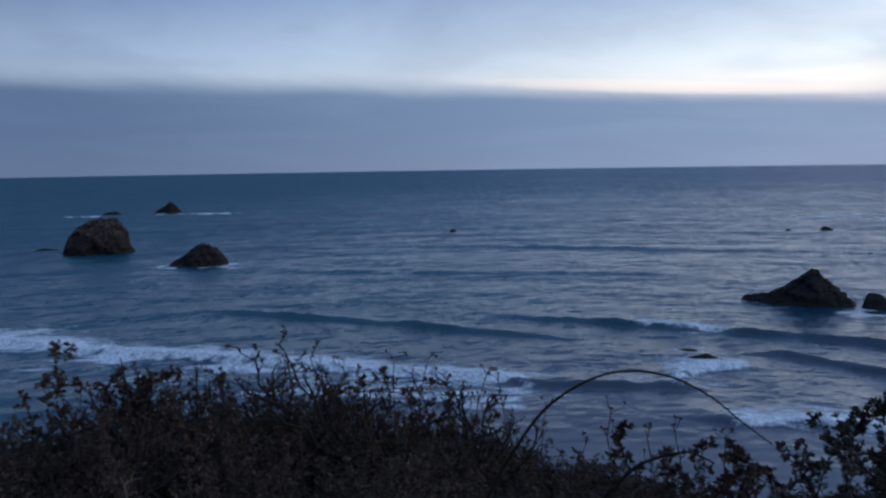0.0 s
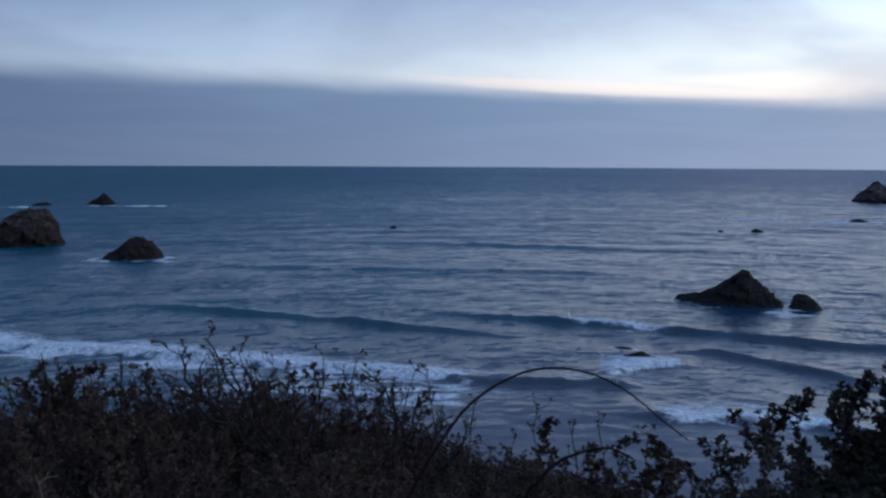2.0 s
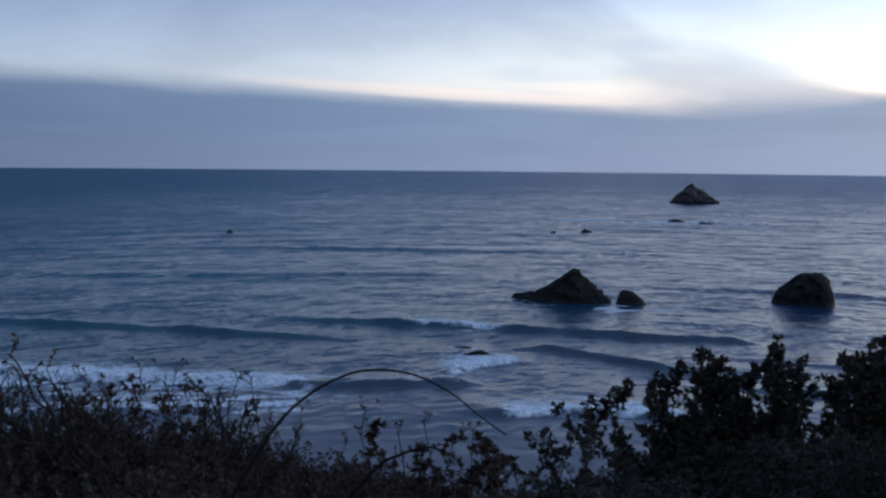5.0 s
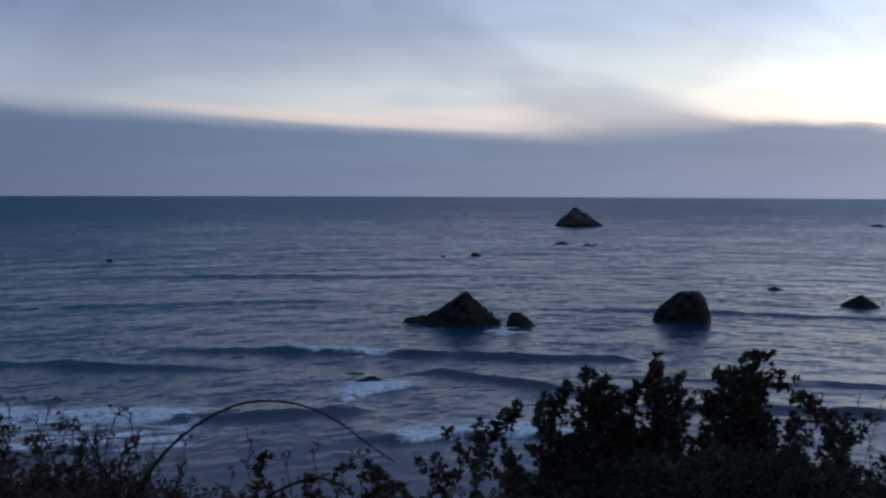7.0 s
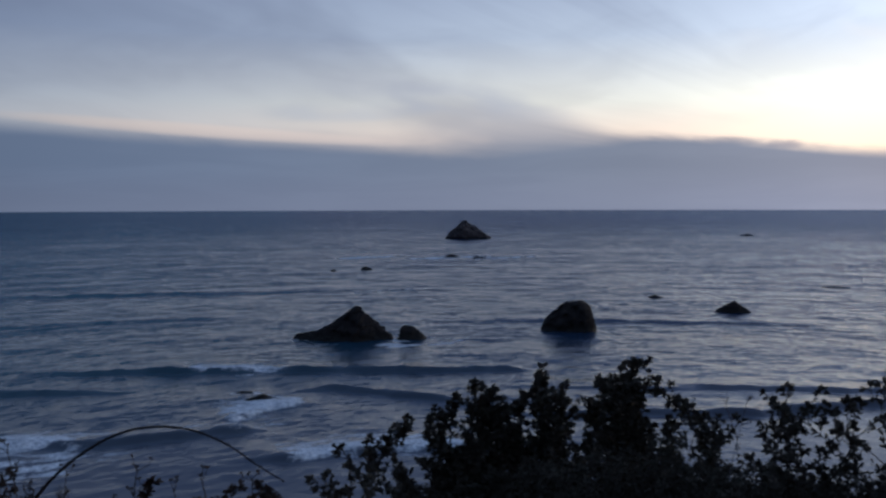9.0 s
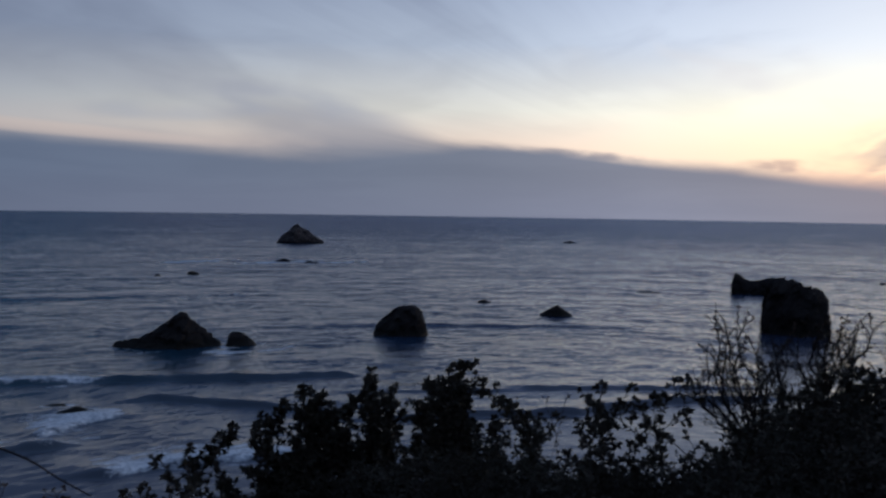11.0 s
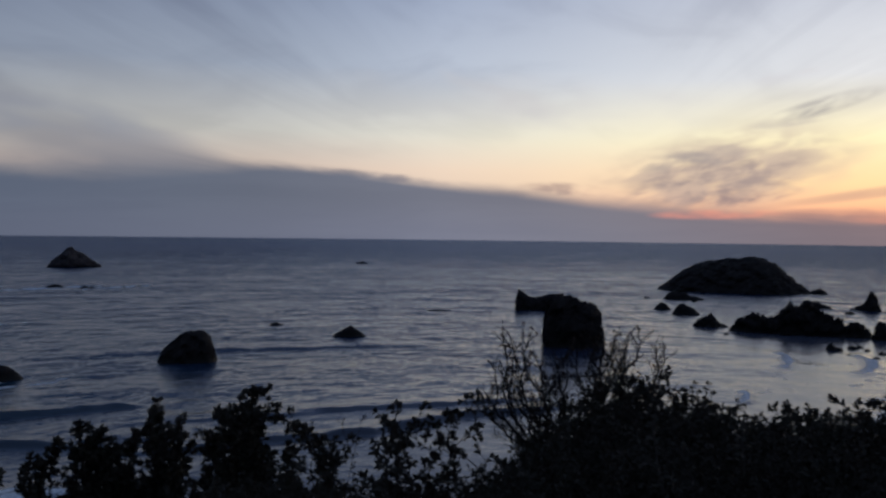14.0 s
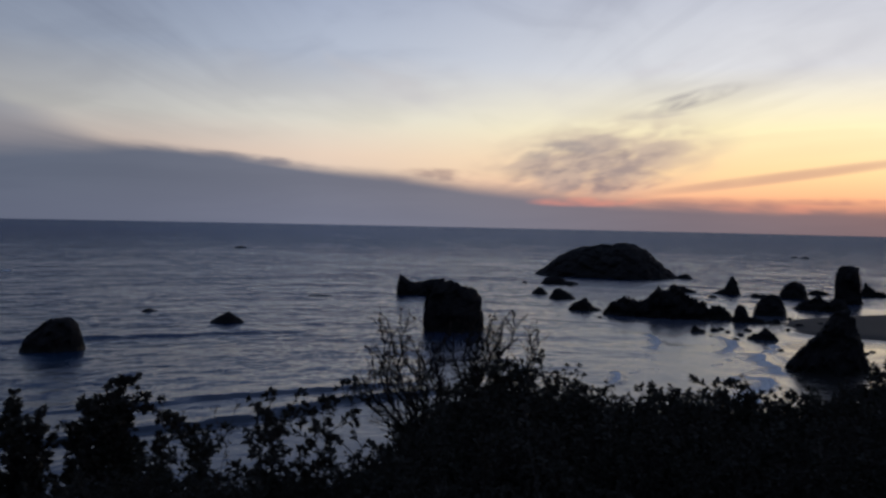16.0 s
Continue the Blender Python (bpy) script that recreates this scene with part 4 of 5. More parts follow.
# ---------------------------------------------------------------- shrubs
class Growth:
    """Gathers twigs and leaves of one plant."""

    def __init__(self, seed, light=False):
        self.r = random.Random(seed)
        self.light = light
        self.tv, self.tf, self.lv, self.lf, self.stems = [], [], [], [], []

    def stem(self, points, w0, w1, sides=5):
        """A main stem, a part of its own; the thin ones of a thick shrub go into its tangle."""
        keep = self.tv, self.tf
        self.tv, self.tf = [], []
        self.tube(points, w0, w1, sides)
        made, (self.tv, self.tf) = (self.tv, self.tf), keep
        if self.light and len(self.stems) >= 10:
            start = len(self.tv)
            self.tv += made[0]
            self.tf += [tuple(start + i for i in face) for face in made[1]]
        else:
            self.stems.append(made)

    def tube(self, points, w0, w1, sides=4):
        n, start = len(points), len(self.tv)
        for i, p in enumerate(points):
            d = (points[min(i + 1, n - 1)] - points[max(i - 1, 0)]).normalized()
            a = d.cross(Vector((0.31, 0.87, 0.38))).normalized()
            b = d.cross(a)
            w = w0 + (w1 - w0) * i / max(1, n - 1)
            for s in range(sides):
                t = 2 * math.pi * s / sides
                self.tv.append(p + (a * math.cos(t) + b * math.sin(t)) * w)
        for i in range(n - 1):
            for s in range(sides):
                k = (s + 1) % sides
                self.tf.append((start + i * sides + s, start + i * sides + k, start + (i + 1) * sides + k, start + (i + 1) * sides + s))

    def leaf(self, p, d, size, width=0.5):
        r = self.r
        d = d.normalized()
        side = d.cross(Vector((r.uniform(-1, 1), r.uniform(-1, 1), r.uniform(-0.3, 1.3))))
        if side.length < 1e-3:
            return
        side.normalize()
        up = side.cross(d)
        k = len(self.lv)
        w = size * width * 0.5
        fold = up * (w * r.uniform(0.1, 0.6))
        bend = up * (size * r.uniform(-0.22, 0.10))
        if self.light:
            self.lv += [p, p + d * size * 0.55 + side * w + fold, p + d * size + bend, p + d * size * 0.55 - side * w + fold]
            self.lf += [(k, k + 1, k + 2), (k, k + 2, k + 3)]
            return
        self.lv += [p, p + d * size * 0.35 + side * w + fold, p + d * size * 0.78 + side * w * 0.72 + fold * 0.7 + bend * 0.5, p + d * size + bend,
                    p + d * size * 0.78 - side * w * 0.72 + fold * 0.7 + bend * 0.5, p + d * size * 0.35 - side * w + fold]
        self.lf += [(k, k + 1, k + 2, k + 3), (k, k + 3, k + 4, k + 5)]

    def swing(self, p0, p1, n, sag, wild):
        """A crooked line from p0 to p1."""
        r, out = self.r, []
        length = (p1 - p0).length
        drift = Vector((0, 0, 0))
        for i in range(n + 1):
            t = i / n
            if 0 < i < n:
                drift += Vector((r.gauss(0, 1), r.gauss(0, 1), r.gauss(0, 0.5))) * wild * length / n
            out.append(p0.lerp(p1, t) + drift * math.sin(math.pi * t) * 1.4 + Vector((0, 0, sag * length * math.sin(math.pi * t))))
        return out

    def away(self, d, angle):
        """A direction turned from d by about that angle, any way round."""
        r = self.r
        a = Vector((r.gauss(0, 1), r.gauss(0, 1), r.gauss(0, 1)))
        a = (a - d * a.dot(d)).normalized()
        return (d * math.cos(angle) + a * math.sin(angle)).normalized()

    def leafy(self, points, size, gap, start=0.2, whorl=0):
        """Leaves along a twig and a rosette at its end."""
        r = self.r
        length = sum((points[i + 1] - points[i]).length for i in range(len(points) - 1))
        n = max(2, int(length / gap))
        for i in range(n):
            t = start + (1 - start) * (i + r.random()) / n
            f = t * (len(points) - 1)
            j = min(int(f), len(points) - 2)
            p = points[j].lerp(points[j + 1], f - j)
            d = (points[j + 1] - points[j]).normalized()
            self.leaf(p, self.away(d, r.uniform(0.5, 1.25)), size * r.uniform(0.6, 1.15))
        d = (points[-1] - points[-2]).normalized()
        for i in range(whorl):
            self.leaf(points[-1], self.away(d, r.uniform(0.2, 1.0)), size * r.uniform(0.7, 1.15))

    def shoot(self, p0, p1, width, leaf, side_len, sides, gap, bare=0.35, sag=0.06, wild=0.35, whorl=7, twice=True):
        """One main stem with leafy side twigs on its upper part."""
        r = self.r
        pts = self.swing(p0, p1, 6 if self.light else 9, sag, wild)
        self.stem(pts, width, width * 0.3, 3 if self.light else 5)
        for i in range(sides):
            t = bare + (1 - bare) * ((i + r.random()) / sides)
            f = t * (len(pts) - 1)
            j = min(int(f), len(pts) - 2)
            p = pts[j].lerp(pts[j + 1], f - j)
            d = (pts[j + 1] - pts[j]).normalized()
            a = self.away(d, r.uniform(0.5, 1.2))
            a = (a + Vector((0, 0, 0.35))).normalized()
            ln = side_len * r.uniform(0.45, 1.1) * (1.15 - 0.75 * t)
            tw = self.swing(p, p + a * ln, 2 if self.light else 4, 0.05, 0.3)
            self.tube([tw[0], tw[-1]] if self.light else tw, width * 0.32, width * 0.12, 3)
            if leaf:
                self.leafy(tw, leaf, gap, 0.25, whorl)
            if twice:
                for _ in range(1 if self.light else 2):
                    q = tw[-2 if self.light else r.choice((1, 2, 3))]
                    b = (self.away(a, r.uniform(0.5, 1.0)) + Vector((0, 0, 0.3))).normalized()
                    tw2 = self.swing(q, q + b * ln * r.uniform(0.35, 0.7), 1 if self.light else 3, 0.04, 0.3)
                    self.tube(tw2, width * 0.2, width * 0.08, 3)
                    if leaf:
                        self.leafy(tw2, leaf, gap, 0.15, whorl)
        if leaf:
            self.leafy(pts[-4:], leaf, gap, 0.1, whorl + 2)

    def bare_fork(self, p, d, length, width, depth):
        """Leafless forking twigs."""
        r = self.r
        q = p + d * length
        pts = self.swing(p, q, 4, 0.03, 0.28)
        self.tube(pts, width, width * 0.62, 4)
        if depth == 0:
            return
        for i in range(r.choice((2, 2, 3))):
            a = self.away(d, r.uniform(0.2, 0.65))
            a = (a + Vector((0, 0, 0.18))).normalized()
            self.bare_fork(pts[-1] if i < 2 else pts[2], a, length * r.uniform(0.6, 1.0), width * 0.62, depth - 1)

    def finish(self, name, label, category, group, twig_mat, leaf_mat, at=(0, 0, 0)):
        root = new(name)
        root.empty_display_size = 0.1
        root.location = at
        made = [("stem", v, f, twig_mat, "") for v, f in self.stems]
        if self.tv:
            made.append(("twig_tangle", self.tv, self.tf, twig_mat, "stuff"))
        if self.lv:
            made.append(("leaves", self.lv, self.lf, leaf_mat, "stuff"))
        for part_name, v, f, mat, kind in made:
            mesh = bpy.data.meshes.new(part_name)
            mesh.from_pydata(v, [], f)
            mesh.materials.append(mat)
            ob = new(part_name, mesh)
            ob.parent = root
            if kind:
                tagged(ob, kind=kind)
        return tagged(root, label, category, group)


def spot(azimuth, elevation, r):
    """The place at that bearing, height angle and level distance from the view point."""
    a = radians(azimuth)
    return Vector((math.sin(a) * r, math.cos(a) * r, 40.0 + r * math.tan(radians(elevation))))


def hero_shrub(name, label, base_az, base_r, tips, leaf, side_len, sides, gap, width, twig_mat, leaf_mat, seed, fill=6, whorl=5, wild=0.35, bare=0.35, low=1.0):
    """A shrub whose main shoots end at the given bearings, height angles and distances."""
    x, y = math.sin(radians(base_az)) * base_r, math.cos(radians(base_az)) * base_r
    base = Vector((x, y, land_at(x, y) - 0.05))
    grow = Growth(seed)
    r = grow.r
    ends = [spot(*t) - Vector((0, 0, 0.30 * side_len + 0.02)) for t in tips]
    for e in ends:
        root = Vector((r.uniform(-0.25, 0.25), r.uniform(-0.25, 0.25), 0)) + Vector(((e.x - base.x) * 0.45, (e.y - base.y) * 0.45, 0))
        grow.shoot(root, e - base, width, leaf, side_len, sides, gap, bare, 0.05, wild, whorl)
    for _ in range(fill):
        e = r.choice(ends).lerp(r.choice(ends), r.random()) - base
        e = Vector((e.x + r.uniform(-0.3, 0.3), e.y + r.uniform(-0.3, 0.3), e.z * r.uniform(0.5, 0.96) * low))
        grow.shoot(Vector((e.x * 0.4, e.y * 0.4, 0)), e, width, leaf, side_len * 1.1, sides, gap, 0.2, 0.05, wild, whorl)
    return grow.finish(name, label, "shrub", "shrubs on the cliff edge", twig_mat, leaf_mat, base)


def mass_shrub(seed, leafy, tall, stems, leaf, sides, whorl, twig_mat, leaf_mat, name, label):
    """A dense shrub, leafy on its upper half, to be set out as copies."""
    grow = Growth(seed, light=True)
    r = grow.r
    for i in range(stems):
        a = r.uniform(0, 2 * math.pi)
        out = 0.72 * r.random() ** 0.6
        h = tall * (1.0 - 0.28 * (out / 0.72) ** 2) * r.uniform(0.78, 1.0)
        grow.shoot(Vector((math.cos(a) * out * 0.4, math.sin(a) * out * 0.4, 0)), Vector((math.cos(a) * out, math.sin(a) * out, h)), 0.008,
                   leaf if r.random() < leafy else 0, 0.30, sides, leaf * 0.6, 0.42, 0.03, 0.3, whorl)
    return grow.finish(name, label, "shrub", "shrubs on the cliff edge", twig_mat, leaf_mat)


SKYLINE = ((-60, -12.5), (-27, -15.0), (-25, -15.4), (-22.6, -15.6), (-21.2, -14.2), (-17, -13.8), (-13.5, -14.7), (-9.8, -14.5), (-4.4, -14.9), (-1.4, -15.8), (1.7, -16.6),
           (4.5, -17.8), (8, -18.7), (15.5, -19.6), (19, -19.0), (23, -19.2), (27.5, -17.4), (30.6, -15.0), (33.3, -13.8), (35.1, -15.0), (38.1, -13.2), (39.9, -14.4),
           (41.7, -13.2), (44.1, -12.4), (45.9, -13.4), (46.9, -14.8), (49.9, -14.8), (52.4, -14.2), (57, -14.2), (61.4, -13.8), (63.5, -12.6), (65.5, -11.0), (67.4, -9.8), (68.9, -9.4),
           (72.9, -9.6), (75.3, -10.4), (77, -10.8), (79, -10.1), (82.4, -9.8), (84, -10.1), (88.7, -9.9), (90, -9.4), (91.2, -8.0), (120, -7.5))


def skyline(a):
    return float(np.interp(a, [p[0] for p in SKYLINE], [p[1] for p in SKYLINE]))


dense = [mass_shrub(100 + i, 1.0, 1.9, 26, 0.044, 8, 4, TWIG, LEAF, "evergreen_shrub", "dense dark green evergreen shrub on the cliff edge") for i in range(4)]
scrub = [mass_shrub(200 + i, 0.75, 1.3, 34, 0.030, 9, 3, TWIG, LEAF_DULL, "bramble_shrub", "tangled brownish bramble shrub with dry twigs") for i in range(4)]
pick = random.Random(11)
placed = {}


def set_out(protos, azimuth, r, top):
    """A copy of one of the shrubs, as high as the given height angle."""
    x, y = math.sin(radians(azimuth)) * r, math.cos(radians(azimuth)) * r
    base = land_at(x, y) - 0.06
    high = 40.0 + r * math.tan(radians(top)) - base
    if high < 0.25:
        return
    proto = pick.choice(protos)
    m = pose(x, y, base, 0, 0, pick.uniform(0, 360))
    wide = pick.uniform(0.85, 1.1)
    if proto not in placed:
        placed[proto] = True
        ob = proto
        ob.matrix_world = m
    else:
        ob = copy_thing(proto, m)
    ob.scale = (wide, wide, high / (1.9 if protos is dense else 1.3))


for row, (near, gap, drop) in enumerate(((0.0, 3.0, -0.4), (-0.9, 3.4, 1.2), (0.9, 3.8, 0.3), (-1.7, 4.4, 3.4), (0.4, 3.8, 0.6), (-0.5, 3.0, 1.6))):
    a = -36.0 + row if row < 5 else 64.0
    while a < 100:
        r = float(np.interp(a, (-30, 5, 14, 24, 31, 56, 70, 110), (5.4, 5.2, 4.6, 5.2, 8.2, 6.8, 7.0, 7.0))) + near + pick.uniform(-0.3, 0.3)
        if 27 < a < 57 and near < -1:
            a += 2.0
            continue
        kinds = scrub if a < 22 + pick.uniform(-4, 4) else dense
        lobes = 1.5 * float(np.interp(a, (-16, -10, -2, 6, 12, 18, 21, 26, 30, 44, 47, 56, 63, 67), (0, 0.1, 0.2, 0.3, 0.3, 0.5, 1.5, 2.0, 2.1, 1.8, 0.6, 0.55, 0.5, 0)))
        solid = float(np.interp(a, (22, 28, 58, 66), (1, 1.0 + 0.9 * (near < 0), 1.0 + 0.9 * (near < 0), 0.35)))
        set_out(kinds, a, max(2.6, r), skyline(a) + 0.7 * (1 - solid) / 0.65 - drop * solid - lobes - abs(pick.gauss(0, 0.5 * solid)))
        a += gap * pick.uniform(0.75, 1.25) * 5.5 / max(r, 3) * (0.6 + 0.4 * solid)

# shoots that stand up against the water, seaward side
hero_shrub("evergreen_shrub", "tall dark green evergreen shrub with upright leafy tips", 32.5, 8.6,
           [(28.6, -14.1, 8.3), (30.5, -13.4, 8.4), (32.2, -12.4, 8.6), (33.3, -11.6, 8.5), (34.2, -12.2, 8.6), (35.4, -12.8, 8.6)], 0.061, 0.28, 32, 0.030, 0.012, TWIG, LEAF, 31, 9, whorl=7)
hero_shrub("evergreen_shrub", "tall dark green evergreen shrub with upright leafy tips", 38.0, 8.8,
           [(36.6, -12.2, 8.7), (37.4, -11.2, 8.8), (38.0, -10.6, 8.8), (39.0, -11.5, 8.7), (39.8, -13.0, 8.6)], 0.061, 0.27, 32, 0.030, 0.012, TWIG, LEAF, 32, 9, whorl=7)
hero_shrub("evergreen_shrub", "tall dark green evergreen shrub with upright leafy tips", 43.5, 9.4,
           [(41.4, -11.2, 9.2), (42.5, -10.9, 9.4), (43.3, -10.3, 9.4), (44.0, -9.6, 9.6), (44.8, -10.6, 9.5), (45.6, -11.3, 9.4), (43.8, -11.4, 9.2)], 0.061, 0.30, 34, 0.030, 0.012, TWIG, LEAF, 33, 10, whorl=7)
hero_shrub("evergreen_shrub", "sparse dark green shrub with thin leafy shoots", 49.5, 8.0,
           [(47.0, -12.8, 8.0), (48.2, -13.3, 8.0), (49.1, -13.2, 8.0), (50.7, -12.8, 8.0)], 0.05, 0.24, 12, 0.03, 0.009, TWIG, LEAF, 34, 5)
hero_shrub("evergreen_shrub", "dark green shrub with open leafy branch tips", 55.0, 6.2,
           [(52.6, -10.8, 6.1), (54.0, -10.3, 6.0), (53.2, -11.3, 6.0), (55.7, -10.4, 6.1), (57.2, -11.0, 6.1), (58.6, -10.6, 6.3), (56.4, -11.6, 6.0)], 0.05, 0.22, 12, 0.028, 0.009, TWIG, LEAF, 35, 6)
hero_shrub("evergreen_shrub", "dark green shrub with slender upright sprigs", 25.5, 5.4,
           [(25.3, -15.2, 5.4), (27.3, -14.9, 5.0), (26.0, -16.6, 5.2), (23.4, -17.2, 5.2), (28.6, -15.6, 5.6)], 0.038, 0.16, 13, 0.024, 0.006, TWIG, LEAF, 36, 6, whorl=5)
hero_shrub("evergreen_shrub", "low dark green shrub with upright sprigs", 19.8, 4.2,
           [(18.9, -17.6, 4.2), (20.5, -17.7, 4.2), (13.6, -16.9, 4.0), (21.8, -18.6, 4.3), (16.5, -18.6, 4.1)], 0.034, 0.11, 18, 0.020, 0.006, TWIG, LEAF_DULL, 37, 9)
hero_shrub("evergreen_shrub", "dense dark green shrub with small sprigs on top", 80.5, 7.0,
           [(78.1, -9.7, 7.2), (79.5, -10.0, 7.0), (81.0, -8.9, 7.0), (83.2, -8.8, 6.9), (82.2, -9.6, 7.0)], 0.05, 0.2, 12, 0.026, 0.009, TWIG, LEAF, 38, 6)
hero_shrub("evergreen_shrub", "tall dense dark shrub at the end of the thicket", 92.5, 7.0,
           [(90.9, -7.8, 7.0), (92.0, -7.0, 7.0), (93.2, -6.8, 7.0), (90.4, -8.8, 7.0), (94.5, -7.2, 7.0)], 0.05, 0.26, 16, 0.024, 0.01, TWIG, LEAF, 39, 6)
hero_shrub("bramble_shrub", "brown leafy bramble with a nodding tip", -24.0, 5.5,
           [(-24.7, -12.6, 5.5), (-22.9, -10.7, 5.5), (-23.6, -12.2, 5.4), (-26.0, -13.0, 5.5), (-22.6, -13.4, 5.4)], 0.032, 0.18, 18, 0.020, 0.006, TWIG, LEAF_DULL, 41, 5)
hero_shrub("bramble_shrub", "brown leafy bramble shrub with twiggy top", -18.0, 5.6,
           [(-20.4, -12.7, 5.6), (-19.2, -13.2, 5.6), (-17.5, -12.6, 5.6), (-16.1, -13.4, 5.6), (-14.1, -13.6, 5.6), (-18.3, -12.9, 5.5)], 0.037, 0.20, 24, 0.019, 0.006, TWIG, LEAF_DULL, 42, 12)
hero_shrub("bramble_shrub", "brown bramble shrub with thin upright shoots", -4.0, 5.6,
           [(-4.5, -13.7, 5.6), (-3.2, -13.4, 5.6), (-6.0, -14.3, 5.5), (-1.6, -14.9, 5.5), (-0.1, -14.0, 5.5), (1.6, -15.2, 5.4), (4.7, -15.5, 5.3)], 0.035, 0.17, 16, 0.022, 0.005, TWIG, LEAF_DULL, 43, 10)


def dead_branches(base_az, base_r, hub_el, tips, seed, label, depth=2, wild=0.42, stout=0.014, forks=3, tuft=0.0, arch=0.22):
    """Leafless dark stems that fan out of the scrub from one stock."""
    x, y = math.sin(radians(base_az)) * base_r, math.cos(radians(base_az)) * base_r
    base = Vector((x, y, land_at(x, y) - 0.05))
    grow = Growth(seed)
    r = grow.r
    hub = spot(base_az, hub_el, base_r) - base
    grow.stem(grow.swing(Vector((0, 0, 0)), hub, 5, 0.0, 0.15), 0.03, 0.02, 6)
    for tip in tips:
        e = spot(*tip) - base
        root = hub * r.uniform(0.75, 1.0)
        pts = grow.swing(root, e, 10, 0.0, wild)
        bow = Vector((e.x - root.x, e.y - root.y, 0)) * arch
        pts = [p + bow * math.sin(math.pi * i / 10) for i, p in enumerate(pts)]
        grow.stem(pts, stout, 0.005, 5)
        for j in range(3, 11):
            d = (pts[j] - pts[j - 1]).normalized()
            for _ in range(forks if depth > 1 else 2):
                a = (grow.away(d, r.uniform(0.35, 0.95)) + Vector((0, 0, 0.12))).normalized()
                grow.bare_fork(pts[j], a, r.uniform(0.05, 0.13) * (1.3 - 0.08 * j), 0.0045, depth)
            if tuft and j > 4 and r.random() < 0.6:
                sprig = grow.swing(pts[j], pts[j] + grow.away(d, r.uniform(0.4, 1.0)) * r.uniform(0.08, 0.2), 3, 0.05, 0.3)
                grow.tube(sprig, 0.004, 0.002, 3)
                grow.leafy(sprig, tuft, tuft * 0.5, 0.3, 5)
    return grow.finish("bare_shrub", label, "shrub", "shrubs on the cliff edge", TWIG_GREY, LEAF_DULL, base)


dead_branches(-2.5, 4.7, -21.0, [(-10.4, -13.8, 4.9), (-7.6, -13.9, 5.0), (-4.2, -15.3, 4.7), (-2.4, -15.7, 4.8), (-13.8, -15.3, 4.8), (-11.5, -13.0, 4.8), (-9.6, -12.5, 5.1), (-9.3, -13.7, 4.9), (-6.7, -14.7, 4.9), (-8.3, -14.3, 4.8), (-12.6, -14.5, 4.8), (-5.0, -15.8, 4.8)], 51,
              "leafless dark twiggy branches rising from the bramble", 2, 0.25, 0.016, 1, 0.030)
dead_branches(63.4, 7.0, -13.4, [(59.6, -10.4, 6.9), (60.1, -8.8, 7.0), (60.6, -7.0, 7.0), (61.0, -6.5, 7.1), (60.6, -9.0, 6.9), (61.4, -7.4, 7.0), (61.9, -8.4, 7.2), (62.3, -6.8, 7.0),
                                 (62.8, -8.0, 6.9), (63.3, -8.8, 7.1), (63.9, -7.6, 7.0), (64.4, -8.6, 6.8), (64.9, -7.2, 7.1), (60.9, -10.0, 7.1), (62.0, -10.2, 6.8)], 52,
              "leafless fan shaped shrub with fine forking twigs", 2, 0.26, 0.013, 2, 0.026, 0.10)
dead_branches(66.2, 7.0, -12.0, [(65.4, -7.4, 7.0), (66.2, -6.6, 7.0), (67.0, -6.0, 7.1), (67.8, -6.4, 6.9), (68.6, -6.8, 7.0), (69.4, -6.6, 7.1), (70.4, -7.2, 7.0), (69.0, -7.8, 7.2),
                                 (67.4, -7.6, 6.8), (66.4, -8.2, 7.1), (64.8, -8.4, 6.9), (68.2, -8.4, 6.8), (70.9, -7.6, 7.0)], 56,
              "leafless twiggy shrub leaning over the thicket", 2, 0.28, 0.013, 2, 0.026, 0.10)
hero_shrub("evergreen_shrub", "dark shrub with a leafy branch reaching sideways", 69.0, 6.9,
           [(72.2, -8.9, 6.9), (71.0, -8.2, 6.9), (69.6, -8.6, 6.9), (68.2, -8.8, 6.9), (66.8, -9.2, 6.9)], 0.05, 0.22, 15, 0.028, 0.008, TWIG, LEAF, 53, 8)


dead_branches(3.0, 5.0, -21.0, [(-1.0, -14.4, 5.2), (0.8, -14.6, 5.3), (2.4, -15.4, 5.2), (4.4, -16.0, 5.2), (6.0, -17.2, 5.1), (1.6, -16.0, 5.0), (7.6, -18.0, 5.0)], 54,
              "thin leafless twigs rising from the bramble", 1, 0.2, 0.009, 2)
dead_branches(-17.0, 5.2, -18.5, [(-20.0, -13.0, 5.3), (-18.2, -13.4, 5.3), (-15.4, -13.4, 5.4), (-14.6, -14.2, 5.2), (-22.0, -14.2, 5.2)], 55,
              "thin leafless twigs rising from the bramble", 1, 0.2, 0.009, 2)


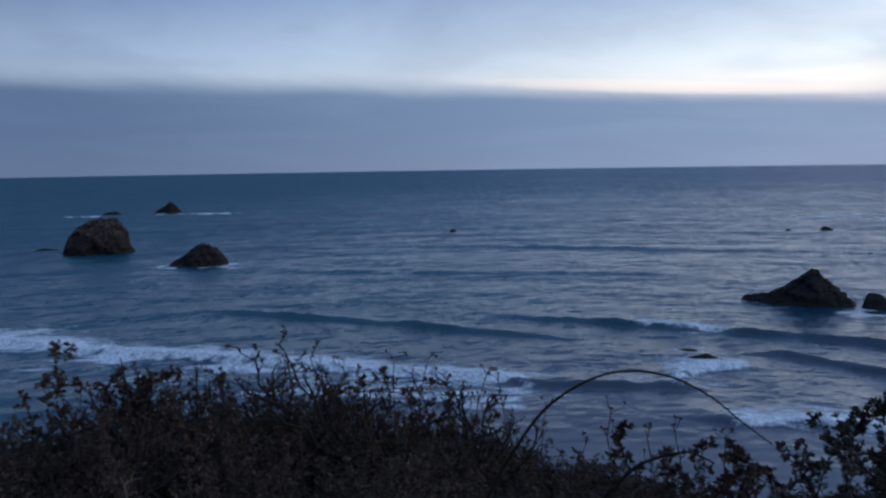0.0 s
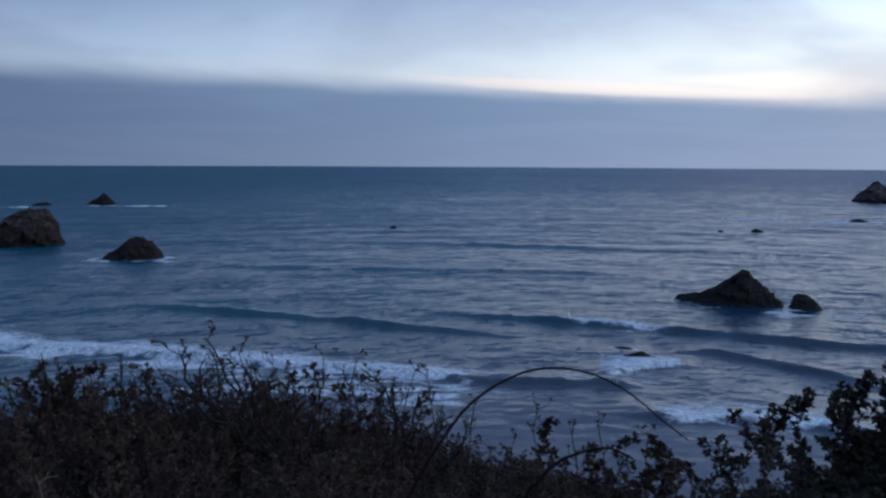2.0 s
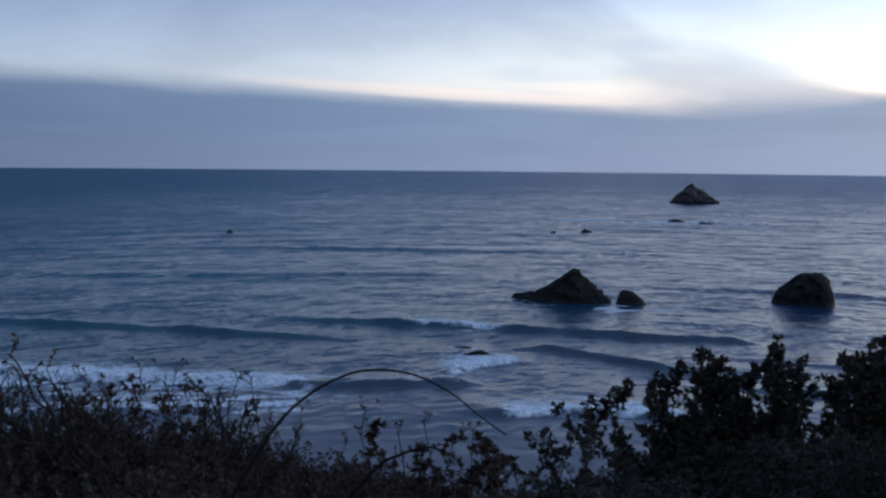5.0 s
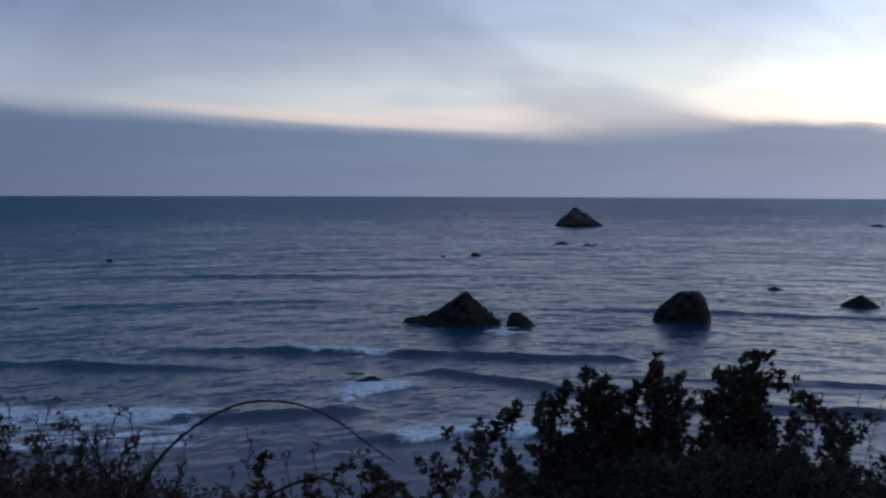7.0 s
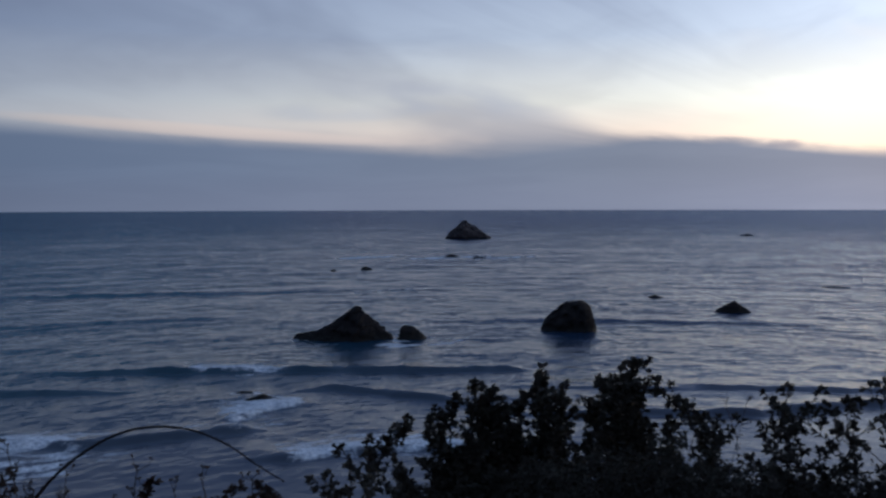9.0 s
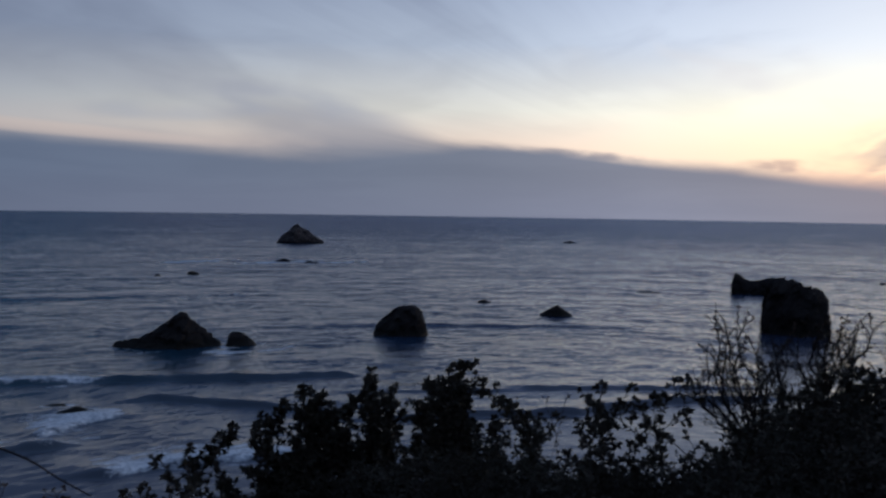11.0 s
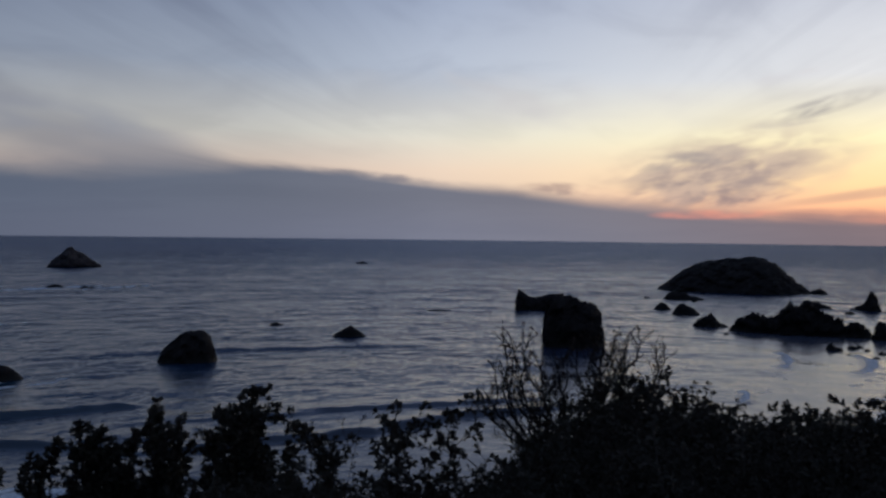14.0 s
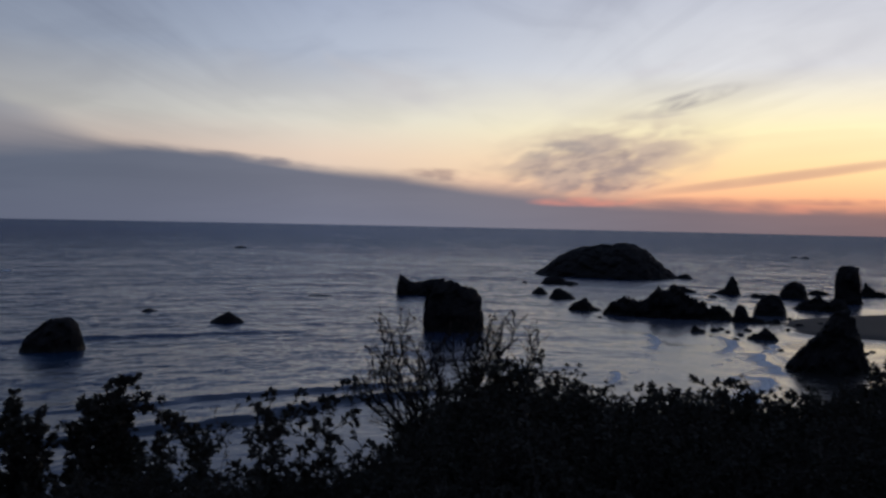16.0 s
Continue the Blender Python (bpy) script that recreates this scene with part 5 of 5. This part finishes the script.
def dry_stalk(azimuth, elevation, r, seed):
    """A thin dead flower stalk with a loose seed head."""
    tip = spot(azimuth, elevation, r)
    grow = Growth(seed)
    k = grow.r
    base = Vector((tip.x + k.uniform(-0.1, 0.1), tip.y + k.uniform(-0.1, 0.1), 0))
    base.z = land_at(base.x, base.y) - 0.03
    pts = grow.swing(Vector((0, 0, 0)), tip - base, 10, 0.0, 0.12)
    grow.stem(pts, 0.004, 0.0025, 4)
    for j in range(6, 11):
        d = (pts[j] - pts[j - 1]).normalized()
        for _ in range(3):
            a = (grow.away(d, k.uniform(0.5, 1.1)) + Vector((0, 0, 0.3))).normalized()
            tw = grow.swing(pts[j], pts[j] + a * k.uniform(0.03, 0.085), 2, 0.0, 0.2)
            grow.tube(tw, 0.0024, 0.0018, 3)
            for _ in range(7):
                grow.leaf(tw[-1] + Vector((k.gauss(0, 0.003), k.gauss(0, 0.003), k.gauss(0, 0.003))), grow.away(a, k.uniform(0.2, 1.6)), k.uniform(0.008, 0.018), 0.7)
    return grow.finish("dry_stalk", "thin dead brown flower stalk with a loose seed head", "dead plant", "dry stalks in the scrub", TWIG, LEAF_DULL, base)


for count, (a, e, r) in enumerate(((4.5, -14.4, 4.0), (5.3, -14.9, 4.1), (-2.1, -13.6, 4.6), (0.2, -13.9, 4.4), (12.9, -16.7, 4.0), (1.7, -14.8, 4.2), (17.1, -17.6, 3.9), (15.4, -18.2, 3.8),
                                  (20.3, -17.8, 4.0), (-5.6, -13.8, 4.8), (8.4, -16.6, 4.3), (47.8, -12.6, 7.6), (49.8, -12.5, 7.6), (51.2, -12.2, 7.2), (46.6, -12.9, 7.8))):
    dry_stalk(a, e, r, 300 + count)


def cane(points, width, label, seed):
    """One long arching bramble cane with short thorns."""
    grow = Growth(seed)
    ends = [spot(*p) for p in points]
    base = Vector((ends[0].x, ends[0].y, land_at(ends[0].x, ends[0].y)))
    ctrl = [Vector((0.0, 0.0, -0.03))] + [e - base for e in ends[1:]]
    fine = []
    for i in range(len(ctrl) - 1):
        p0, p1, p2, p3 = ctrl[max(i - 1, 0)], ctrl[i], ctrl[i + 1], ctrl[min(i + 2, len(ctrl) - 1)]
        for s in range(6):
            t = s / 6
            fine.append(0.5 * ((2 * p1) + (p2 - p0) * t + (2 * p0 - 5 * p1 + 4 * p2 - p3) * t * t + (3 * p1 - p0 - 3 * p2 + p3) * t ** 3))
    fine.append(ctrl[-1])
    grow.stem(fine, width, width * 0.35, 6)
    for i in range(4, len(fine) - 1):
        d = (fine[i + 1] - fine[i]).normalized()
        a = grow.away(d, 1.2)
        grow.tube([fine[i], fine[i] + a * 0.012], width * 0.35, 0.0003, 3)
    return grow.finish("bramble_cane", label, "bramble", "", CANE, LEAF, base)


cane([(-1.0, -34.0, 2.8), (2.8, -27.0, 2.82), (5.3, -22.2, 2.84), (7.4, -18.9, 2.86), (9.3, -16.6, 2.87), (12.0, -14.8, 2.88), (14.6, -14.05, 2.9), (17.5, -14.3, 2.92), (20.0, -15.4, 2.94), (21.8, -16.7, 2.96), (23.7, -17.9, 2.98)], 0.0072,
     "long bare bramble cane arching over the scrub", 61)
cane([(10.8, -30.0, 3.0), (12.8, -23.6, 3.0), (14.0, -21.2, 3.0), (15.2, -20.0, 3.0), (16.2, -19.5, 3.0), (17.7, -19.0, 3.0), (18.8, -18.9, 3.0), (20.2, -19.4, 3.0)], 0.009, "short bent bramble cane low in the scrub", 62)


# a pale weathered twig that forks above the bramble leaves
WEATHERED = plant_material("weathered_twig", ((0.13, 0.12, 0.11), (0.17, 0.16, 0.15)), 0.8)


def dead_twig(azimuth, elevation, r, seed):
    """A thin pale dead stick with a fork at its top."""
    grow = Growth(seed)
    fork = spot(azimuth, elevation, r)
    base = Vector((fork.x + 0.05, fork.y - 0.03, 0))
    base.z = land_at(base.x, base.y) - 0.03
    hub = fork - base
    side = Vector((math.cos(radians(azimuth)), -math.sin(radians(azimuth)), 0))
    grow.stem(grow.swing(Vector((0, 0, 0)), hub, 8, 0.0, 0.12), 0.0036, 0.0028, 5)
    for reach_side, rise in ((0.035, 0.045), (-0.012, 0.035), (0.07, 0.02)):
        grow.tube(grow.swing(hub, hub + side * reach_side + Vector((0, 0, rise)), 5, 0.05, 0.25), 0.0026, 0.0013, 4)
    return grow.finish("dead_twig", "pale weathered dead twig forking over the brambles", "dead plant", "", WEATHERED, LEAF_DULL, base)


dead_twig(-19.6, -20.2, 3.3, 71)
